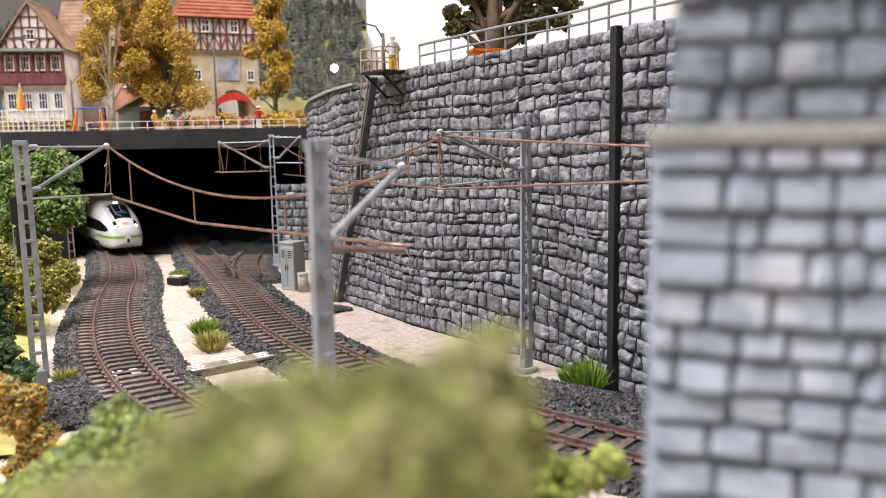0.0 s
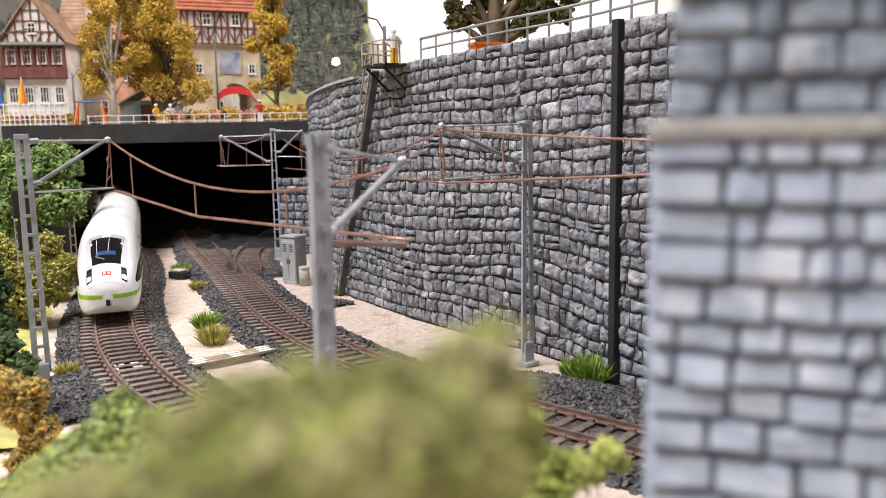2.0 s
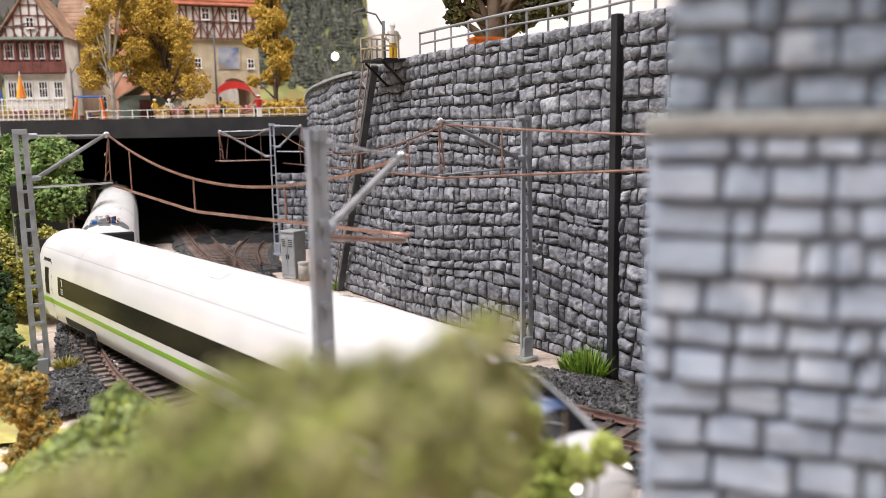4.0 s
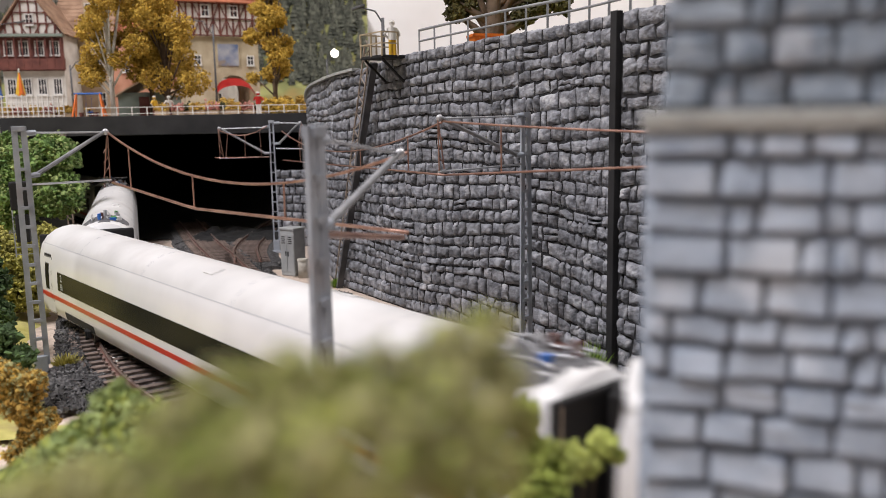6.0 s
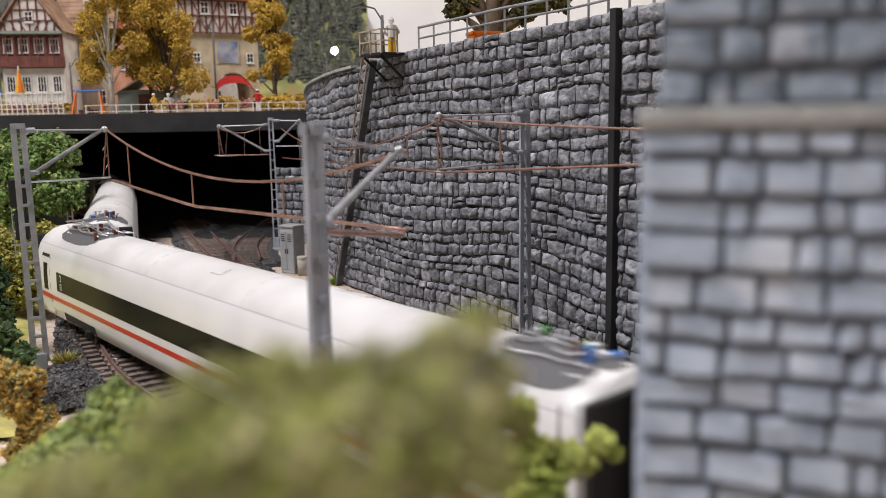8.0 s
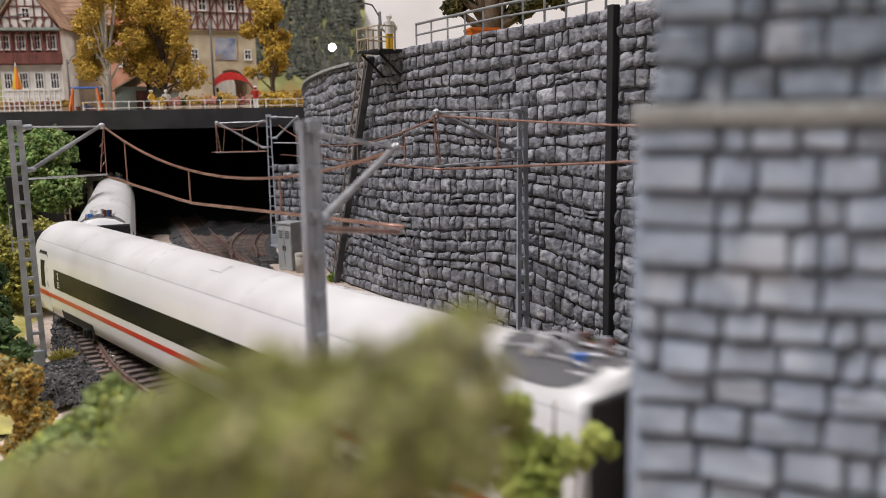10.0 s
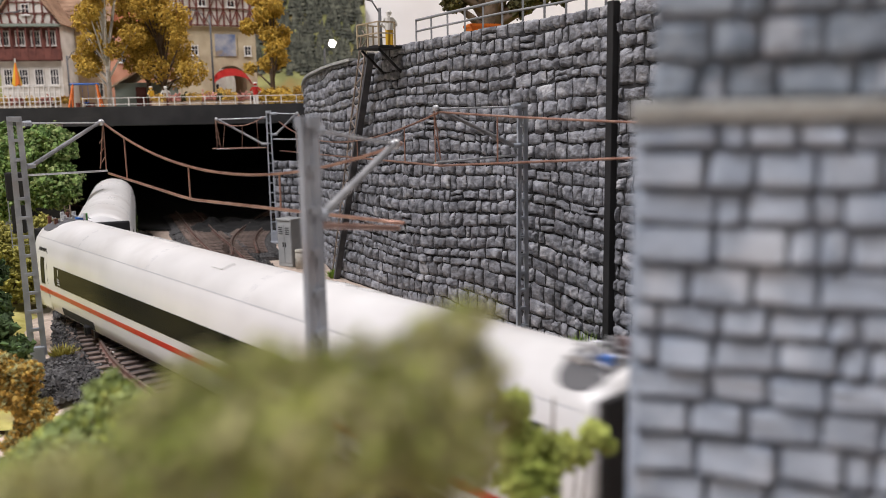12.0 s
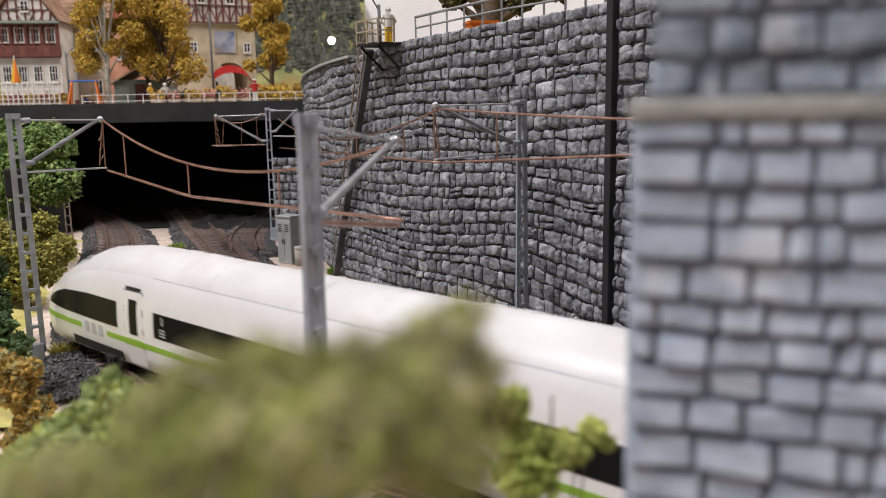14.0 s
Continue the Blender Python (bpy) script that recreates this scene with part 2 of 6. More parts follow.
# ---- the lines on the plan ----
T1 = Line([(-150, 325), (-118, 228), (-74, 135), (-47, 96), (-34.6, 79), (-28.0, 69), (-25.1, 63), (-23.2, 58.6), (-21.3, 53.6), (-20.3, 50.4), (-18.85, 45.9), (-16.9, 40.7), (-14.9, 36.1), (-13.02, 32.5), (-10.75, 28.9), (-7.65, 25.2), (-4.0, 21.8), (0.05, 18.7), (4.4, 16.0), (9.5, 13.3), (16, 10.6), (60, -2), (260, -44)])
T2 = Line([(-31, 92), (-24.5, 78), (-18.5, 63.4), (-15.7, 57), (-13.2, 51), (-10.8, 45.3), (-9.1, 41.5), (-7.5, 38.2), (-4.3, 33), (-1, 29), (2.4, 25.7), (5.75, 22.8), (10, 19.8), (16, 17), (60, 6)])
T3 = Line([(-15.5, 90), (-15.4, 78), (-15.2, 66), (-14.6, 60), (-13.2, 54.5), (-11.6, 49)])
WALL = Line([(-12, 75), (-10.2, 64), (-8.4, 55), (-6.6, 49.2), (-5.9, 47.3), (-4.3, 44.8), (-2.6, 42.2), (-0.7, 39.6), (2, 36.2), (4.6, 32.9), (6.3, 29.5), (7.1, 28.2), (9.6, 25.2), (15, 21.5), (40, 12)])
RAIL_Z = 0.5


def wall_top(s):
    p = WALL.at(s)
    return float(np.interp(p[0], [-12, -8.6, -6, -4.3, -2, 2.6, 6.3, 7.1, 40], [11.3, 11.8, 12.05, 12.25, 12.7, 13.0, 13.1, 13.15, 13.3]))


# ---- ground ----
def ground():
    """The base board's landscape: one sheet, gently uneven, with a bank on the far side of the running line."""
    n, verts = 90, []
    xs = np.concatenate((np.linspace(-160, -42, 14), np.linspace(-40, 20, 70), np.linspace(24, 260, 14)))
    ys = np.concatenate((np.linspace(-60, 0, 8), np.linspace(1.5, 72, 80), np.linspace(76, 340, 14)))
    for y in ys:
        for x in xs:
            i = np.argmin(np.hypot(T1.p[:, 0] - x, T1.p[:, 1] - y))
            d = T1.p[min(i + 1, len(T1.p) - 1)] - T1.p[max(i - 1, 0)]
            side = (x - T1.p[i, 0]) * d[1] - (y - T1.p[i, 1]) * d[0]
            dist = math.hypot(x - T1.p[i, 0], y - T1.p[i, 1])
            z = 0.07 * noise.noise((x * 0.5, y * 0.5, 0)) + 0.03 * noise.noise((x * 2, y * 2, 3))
            if side > 0 and dist > 4.0:
                z += min(1.6, (dist - 4.0) * 0.16) + 0.25 * noise.noise((x * 0.25, y * 0.25, 5))
            verts.append((x, y, z - 0.1))
    m = len(xs)
    faces = [(j * m + i, j * m + i + 1, (j + 1) * m + i + 1, (j + 1) * m + i) for j in range(len(ys) - 1) for i in range(m - 1)]
    g = raw("ground", verts, faces, SAND, None, "", True)
    tagged(g, "pale sandy model ground between the tracks", "ground", "", "structure")
    sol = g.modifiers.new("thick", "SOLIDIFY")
    sol.thickness, sol.offset = 0.02, -1
    # the bank's grass mat, on the outer side of the running line
    v, f = [], []
    s0, s1, k = T1.near(-27, 69), T1.near(-9, 27), 60
    for i in range(k + 1):
        s = s0 + (s1 - s0) * i / k
        p, d = T1.at(s), T1.way(s)
        for j in range(13):
            e = 2.7 + j * 1.5 + 0.5 * noise.noise((i * 0.3, 0, 9)) * (j == 0)
            x, y = p[0] + d[1] * e, p[1] - d[0] * e
            z = min(1.6, max(0, e - 4.0) * 0.16) + 0.25 * noise.noise((x * 0.25, y * 0.25, 5)) + 0.05 + 0.12 * noise.noise((x, y, 1))
            v.append((x, y, z - (0.25 if j == 0 else 0)))
    f = [(a * 13 + b, (a + 1) * 13 + b, (a + 1) * 13 + b + 1, a * 13 + b + 1) for a in range(k) for b in range(12)]
    gr = raw("grass_mat", v, f, GRASS, None, "", True)
    tagged(gr, "yellow-green flocked grass on the bank beside the track", "grass", "", "stuff")


def ballast_bed(line, s0, s1, name, label):
    bed = bmesh.new()
    sweep(bed, line, s0, s1, 0.8, [(-2.5, -0.15), (-1.75, 0.17), (1.75, 0.17), (2.5, -0.15)])
    ob = part(name, bed, BALLAST)
    tagged(ob, label, "ballast", "", "structure")
    return ob


def stones_on(line, s0, s1, per_cm, mat_, parent, seed, lo=-2.5, hi=2.5):
    r = np.random.default_rng(seed)
    n = int((s1 - s0) * per_cm)
    ss, aa = r.uniform(s0, s1, n), r.uniform(lo, hi, n)
    pos = []
    for s, a in zip(ss, aa):
        p, d = line.at(s), line.way(s)
        z = 0.19 if abs(a) < 1.75 else 0.19 - (abs(a) - 1.75) / 0.75 * 0.3
        if abs(a) < 1.55:
            z -= 0.09
        pos.append((p[0] + d[1] * a, p[1] - d[0] * a, z + r.uniform(-0.03, 0.05)))
    ob = scatter("ballast_stones", [octa(i) for i in range(8)], pos, np.where(np.abs(aa) < 1.55, 0.62, 1.0) * r.uniform(0.07, 0.15, n), mat_, parent, "", seed)
    return tagged(ob, "loose crushed stones of the track bed", "", "", "stuff")


def track(line, s0, s1, name, label, r0=None, r1=None):
    t = thing(name, 0, 0, 0, 0, label, "railway track", "", "structure")
    r0, r1 = s0 if r0 is None else r0, s1 if r1 is None else r1
    for side in (-1, 1):
        bm = bmesh.new()
        c = side * 0.82
        sweep(bm, line, r0, r1, 0.6, [(-0.11, 0.28), (0.11, 0.28), (0.11, 0.31), (0.035, 0.34), (0.035, 0.43), (0.05, 0.45), (0.05, 0.485), (-0.05, 0.485), (-0.05, 0.45), (-0.035, 0.43), (-0.035, 0.34), (-0.11, 0.31)], c)
        part("rail", bm, RAIL_RUST, t, "rust-brown steel rail")
        bm = bmesh.new()
        sweep(bm, line, r0, r1, 0.6, [(-0.038, 0.487), (0.038, 0.487), (0.038, 0.5), (-0.038, 0.5)], c)
        part("rail_head", bm, RAIL_TOP, t, "worn shiny running surface")
    bm = bmesh.new()
    box(bm, 0, 0, 0, 3.0, 0.29, 0.17, bevel=0.02)
    for e in (-0.82, 0.82):
        box(bm, e - 0.14, 0, 0.16, 0.1, 0.2, 0.12)
        box(bm, e + 0.14, 0, 0.16, 0.1, 0.2, 0.12)
    first = part("sleeper", bm, SLEEPER, t)
    k = int((s1 - s0) / 0.72)
    for i in range(k):
        s = s0 + 0.3 + i * 0.72
        p, d = line.at(s), line.way(s)
        m = place(p[0], p[1], 0.105, 0, 0, math.degrees(math.atan2(d[1], d[0])) - 90 + RNG.uniform(-0.8, 0.8))
        if i == 0:
            first.matrix_basis = m
        else:
            shared("sleeper", first.data, t, m)
    outer = [s for s in np.concatenate((np.arange(r0 + 0.3, s0, 0.72), np.arange(s1 + 0.3, r1, 0.72)))]
    if outer:
        v, f = [], []
        for s in outer:
            p, d = line.at(s), line.way(s)
            o = len(v)
            for z in (0.105, 0.275):
                for a, b in ((-1.5, -0.145), (1.5, -0.145), (1.5, 0.145), (-1.5, 0.145)):
                    v.append((p[0] + d[1] * a + d[0] * b, p[1] - d[0] * a + d[1] * b, z))
            f += [tuple(o + k for k in q) for q in ((0, 1, 2, 3), (4, 5, 6, 7), (0, 1, 5, 4), (1, 2, 6, 5), (2, 3, 7, 6), (3, 0, 4, 7))]
        tagged(raw("sleepers", v, f, SLEEPER, t, "brown sleepers of the outer stretches"), kind="stuff")
    return t


# ---- the retaining wall of rough stones ----
def stone_block(s_a, s_b, z_a, z_b, z_c, z_d, proud, seed, line=WALL, gap=0.032):
    """One rough stone: rounded, uneven front, sides running back into the wall; in plan coordinates."""
    nx, nz = 7, 6
    v, f = [], []
    for j in range(nz):
        for i in range(nx):
            a, b = i / (nx - 1), j / (nz - 1)
            s = s_a + gap * 1.5 + (s_b - s_a - 3.0 * gap) * a
            lo, hi = z_a + (z_b - z_a) * a + gap, z_d + (z_c - z_d) * a - gap
            z = lo + (hi - lo) * b
            e = min(a, 1 - a) * (s_b - s_a), min(b, 1 - b) * (hi - lo)
            edge = min(1.0, min(e) / 0.075)
            n1 = noise.noise((s * 2.2, z * 2.2, seed)) * 0.07 + noise.noise((s * 7, z * 7, seed)) * 0.045
            h = (0.085 + proud + n1) * (0.62 + 0.38 * math.sin(edge * math.pi / 2)) if edge > 0 else 0.02
            wob = 0.075 if edge == 0 else 0.02
            s += wob * noise.noise((s * 3, z * 3, seed + 9))
            z += wob * noise.noise((s * 3, z * 3, seed + 19))
            p, d = line.at(s), line.way(s)
            v.append((p[0] + d[1] * h, p[1] - d[0] * h, z))
    for j in range(nz - 1):
        for i in range(nx - 1):
            k = j * nx + i
            f.append((k, k + 1, k + nx + 1, k + nx))
    rim = [i for i in range(nx)] + [j * nx + nx - 1 for j in range(1, nz)] + [(nz - 1) * nx + i for i in range(nx - 2, -1, -1)] + [j * nx for j in range(nz - 2, 0, -1)]
    base = len(v)
    for k in rim:
        p, d = line.at(s_a), line.way((s_a + s_b) / 2)
        v.append((v[k][0] - d[1] * 0.12, v[k][1] + d[0] * 0.12, v[k][2]))
    m = len(rim)
    for i in range(m):
        f.append((rim[i], base + i, base + (i + 1) % m, rim[(i + 1) % m]))
    return v, f


def retaining_wall():
    w = thing("wall_retaining", 0, 0, 0, 0, "tall curved retaining wall of rough grey stone blocks", "wall", "", "structure")
    s_lo, s_hi = WALL.near(-10.6, 66), WALL.near(15, 21.5)
    n = 120
    v, f = [], []
    for i in range(n + 1):
        s = s_lo + (s_hi - s_lo) * i / n
        p, d = WALL.at(s), WALL.way(s)
        t = wall_top(s) - 0.05
        for off, z in ((0, -0.3), (0, t), (-1.2, t), (-1.2, -0.3)):
            v.append((p[0] + d[1] * off, p[1] - d[0] * off, z))
    for i in range(n):
        for k in range(4):
            f.append((i * 4 + k, (i + 1) * 4 + k, (i + 1) * 4 + (k + 1) % 4, i * 4 + (k + 1) % 4))
    f += [(0, 1, 2, 3), (n * 4 + 3, n * 4 + 2, n * 4 + 1, n * 4)]
    raw("backing", v, f, MORTAR, w, "dark recessed joints")
    r = np.random.default_rng(21)
    s_strip = WALL.near(6.3, 29.5)
    single_lo = WALL.near(-0.2, 39)
    joined_v, joined_f, count = [], [], 0

    def wave(s, k):
        return 0.42 * noise.noise((s * 0.15, k * 0.18, 2)) + 0.12 * noise.noise((s * 0.55, k * 0.8, 7)) + 0.15 * noise.noise((3.3, k * 1.7, 5))

    for sect, (a0, a1) in enumerate(((s_lo, s_strip - 0.22), (s_strip + 0.22, s_hi))):
        rows = 24
        for k in range(rows):
            s = a0 - r.uniform(0, 0.3)
            while s < a1 - 0.05:
                wd = r.choice([0.34, 0.42, 0.5, 0.58, 0.66, 0.75, 0.86, 1.0]) * r.uniform(0.85, 1.15)
                e = min(s + wd, a1)
                if a1 - e < 0.35:
                    e = a1
                st = max(s, a0)
                zs = []
                for q, kk in ((st, k), (e, k), (e, k + 1), (st, k + 1)):
                    t = wall_top(q)
                    base = t * kk / rows
                    zs.append(base + (wave(q, kk + sect * 40) if 0 < kk < rows else (0.05 * noise.noise((q * 2, 0, 1)) if kk == rows else -0.05)))
                zs = [q_ + (r.uniform(-0.055, 0.055) if 0 < k < rows - 1 else 0) for q_ in zs]
                pr = r.uniform(-0.03, 0.09)
                split = r.random()
                jobs = [(st, e, *zs)]
                if split < 0.05 and e - st > 0.8:
                    mid = [(zs[0] + zs[3]) / 2, (zs[1] + zs[2]) / 2]
                    jobs = [(st, e, zs[0], zs[1], mid[1], mid[0]), (st, e, mid[0], mid[1], zs[2], zs[3])]
                for job in jobs:
                    bv, bf = stone_block(*job, pr + r.uniform(-0.02, 0.02), int(r.integers(0, 999)))
                    if single_lo < st and count < 300 and sect == 0 and k > 5:
                        raw("stone", bv, bf, STONE, w, "", True)
                        count += 1
                    else:
                        o = len(joined_v)
                        joined_v += bv
                        joined_f += [tuple(o + x for x in q) for q in bf]
                s = e
    rest = raw("stones", joined_v, joined_f, STONE_FAR, w, "rough grey stone blocks of the wall", True)
    tagged(rest, kind="stuff")
    # expansion strip
    p, d = WALL.at(s_strip), WALL.way(s_strip)
    bm = bmesh.new()
    box(bm, p[0] - d[1] * -0.12, p[1] + d[0] * -0.12, -0.1, 0.34, 0.3, 13.25, math.degrees(math.atan2(d[1], d[0])), bevel=0.03)
    part("joint_strip", bm, BLACK, w, "black vertical joint strip")


# ---- the pillar close by ----
def pillar():
    w = thing("stone_pillar", 1.62, 6.3, 0, -18, "pale blue-grey coursed stone pillar with a ledge", "pillar", "", "structure")
    x1, y1 = 5.2, 1.1
    bm = bmesh.new()
    box(bm, x1 / 2 + 0.02, y1 / 2 + 0.05, -0.1, x1 - 0.06, y1, 9.5)
    box(bm, x1 / 2 + 0.12, y1 / 2 + 0.1, 9.4, x1 - 0.06, y1, 4.6)
    part("core", bm, PILLAR_J, w, "grey mortar joints")
    bm = bmesh.new()
    box(bm, x1 / 2, y1 / 2 + 0.0, 9.39, x1 + 0.08, y1 + 0.2, 0.15, bevel=0.04)
    part("ledge", bm, LEDGE, w, "weathered projecting stone ledge")
    r = np.random.default_rng(5)
    joined = bmesh.new()

    def course(z, h, off, y, m=PILLAR):
        x = off
        while x < x1 - 0.03:
            wd = min(r.choice([0.2, 0.34, 0.42, 0.46, 0.52, 0.6]), x1 - x)
            if x1 - x - wd < 0.15:
                wd = x1 - x
            near = 6.0 < z < 11.5 and x < 2.6
            bm = bmesh.new() if near else joined
            tall = h
            box(bm, x + wd / 2, y + r.uniform(-0.012, 0.012), z + 0.016 + r.uniform(-0.01, 0.01), wd - 0.04, 0.16, tall - 0.046, r.uniform(-0.8, 0.8), -13 + r.uniform(-3, 3), r.uniform(-1.6, 1.6), bevel=0.04)
            if near:
                for v in bm.verts:
                    v.co += Vector((0.5, 1, 0.5)) * 0.045 * noise.noise((v.co.x * 8, v.co.z * 8, z))
                part("brick", bm, m, w)
            x += wd

    z = 0.0
    while z < 9.3:
        h = min(r.uniform(0.25, 0.33), 9.40 - z)
        course(z, h, 0.0, 0.02)
        box(joined, 0.0, y1 / 2 + 0.08, z + 0.02, 0.06, y1 - 0.1, h - 0.04, bevel=0.01)
        z += h
    z = 9.53
    while z < 13.9:
        h = r.uniform(0.28, 0.34)
        course(z, h, 0.1, 0.08, PILLAR_SHADED)
        z += h
    rest = part("bricks", joined, PILLAR, w, "coursed pale stone bricks")
    tagged(rest, kind="stuff")


# ---- masts of the overhead line ----
def lattice_mast(x, y, z, h, rz, label="", thin=0.0, flange=0.2, paint=MAST):
    """Square lattice mast: two channel legs, rungs, a foot."""
    t = thing("catenary_mast", x, y, z, rz, label or "grey lattice catenary mast standing beside the track", "mast", "catenary masts")
    top, bot = 0.30 - thin * 0.3, 0.44 - thin * 0.5
    for sx in (-1, 1):
        bm = bmesh.new()
        bar(bm, (sx * bot / 2, 0, 0.55), (sx * top / 2, 0, h), 0.09 - thin * 0.4, flange - thin)
        part("leg", bm, paint, t)
    k = 13
    for i in range(k):
        q = 0.8 + (h - 1.0) * i / (k - 1)
        wd = bot + (top - bot) * q / h
        bm = bmesh.new()
        box(bm, 0, 0, q, wd, flange * 0.8 - thin, 0.11 - thin * 0.4)
        part("rung", bm, paint, t)
    bm = bmesh.new()
    box(bm, 0, 0, -0.05, 0.72, 0.6, 0.16, bevel=0.04)
    box(bm, 0, 0, 0.1, 0.48, 0.26, 0.8, bevel=0.03)
    part("foot", bm, paint, t)
    bm = bmesh.new()
    box(bm, 0, 0, h - 0.2, top + 0.1, flange + 0.02, 0.2, bevel=0.02)
    part("cap", bm, paint, t)
    return t


def insulator(bm, a, b, r=0.1):
    a, b = Vector(a), Vector(b)
    for i in range(5):
        c = a + (b - a) * (i + 0.5) / 5
        e = (b - a).normalized() * 0.035
        rod(bm, c - e, c + e, r, seg=10)
    rod(bm, a, b, r * 0.5)


def cantilever(t, reach, z_top, z_low, z_wire, turn=0.0, z_start=None, hanger=True, drop=0.0):
    """Arm of a mast: top stay, sloping tube, steady arm. Reach is along the mast's x, turned about the mast."""
    sg = 1 if reach > 0 else -1
    spin = Matrix.Rotation(radians(turn), 4, "Z")

    def arm(name, bm, m, label="", smooth=False):
        bm.transform(spin)
        return part(name, bm, m, t, label, smooth)

    bm = bmesh.new()
    rod(bm, (sg * 0.5, 0, z_top), (reach, 0, z_top - 0.05 - drop), 0.035)
    arm("top_stay", bm, STEEL)
    bm = bmesh.new()
    rod(bm, (sg * 0.5, 0, z_low), (reach - sg * 0.15, 0, z_top - 0.02 - drop), 0.085, 0.075)
    arm("bracket_tube", bm, TUBE)
    bm = bmesh.new()
    rod(bm, (sg * 0.3, 0, z_wire + 0.05 if z_start is None else z_start), (reach, 0, z_wire), 0.04 if z_start is None else 0.06)
    arm("steady_arm", bm, STEEL if z_start is None else COPPER)
    for z in (z_top, z_low):
        bm = bmesh.new()
        insulator(bm, (sg * 0.2, 0, z - 0.02 * sg), (sg * 0.6, 0, z), 0.1)
        arm("insulator", bm, MAST, "ribbed grey insulator")
    bm = bmesh.new()
    bmesh.ops.create_icosphere(bm, subdivisions=2, radius=0.13, matrix=Matrix.Translation((reach - sg * 0.1, 0, z_top - 0.03 - drop)))
    arm("clamp", bm, STEEL, "", True)
    if hanger:
        bm = bmesh.new()
        rod(bm, (reach - sg * 0.05, 0, z_wire), (reach - sg * 0.02, 0, z_top), 0.025)
        rod(bm, (reach - sg * 0.3, 0, z_wire + 0.1), (reach - sg * 0.05, 0, z_top - 0.2), 0.025)
        for k in range(3):
            rod(bm, (reach - sg * 0.25, 0, z_wire + 0.3 + 0.4 * k), (reach - sg * 0.04, 0, z_wire + 0.55 + 0.4 * k), 0.02)
        arm("hanger", bm, COPPER)


def span(a, b, sag, contact_a, contact_b, drops, label, r=0.04, slack=0.0):
    """One length of overhead line: sagging carrier wire, contact wire, droppers."""
    a, b, ca, cb = (Vector(q) for q in (a, b, contact_a, contact_b))
    t = thing("overhead_wire", 0, 0, 0, 0, label, "overhead wire", "overhead wires")

    def top(u):
        p = a.lerp(b, u)
        p.z -= sag * 4 * u * (1 - u)
        return p

    bm = bmesh.new()
    tube(bm, [top(i / 20) for i in range(21)], r)
    part("carrier_wire", bm, COPPER, t, "", True)
    def low(u):
        p = ca.lerp(cb, u)
        p.z -= slack * min(u / 0.387, (1 - u) / 0.613)
        return p

    bm = bmesh.new()
    tube(bm, [low(i / 20) for i in range(21)], r * 1.1)
    part("contact_wire", bm, COPPER, t, "", True)
    for u in drops:
        bm = bmesh.new()
        rod(bm, low(u), top(u), r * 0.7)
        part("dropper", bm, COPPER, t)
    return t


# ---- the train ----
CAR_L, TAIL_L, PITCH, PIVOT = 32.2, 31.2, 32.4, 21.2
HALF = [(1.26, 0.38), (1.44, 0.46), (1.52, 0.9), (1.57, 1.42), (1.58, 2.1), (1.54, 2.75), (1.45, 3.3), (1.34, 3.62), (1.10, 3.94), (0.72, 4.2), (0.34, 4.32), (0.0, 4.36)]
Z_LO, Z_HI = 0.38, 4.36
NOSE = [(0.0, 0.10, 0.95, 1.50), (0.05, 0.36, 0.74, 1.70), (0.15, 0.55, 0.60, 1.92), (0.35, 0.70, 0.50, 2.20), (0.8, 0.83, 0.43, 2.58), (1.6, 0.905, 0.39, 3.08), (2.8, 0.955, 0.38, 3.64), (4.4, 0.985, 0.38, 4.10), (6.2, 1.0, 0.38, 4.31), (8.0, 1.0, 0.38, 4.36), (9.0, 1.0, 0.38, 4.36)]


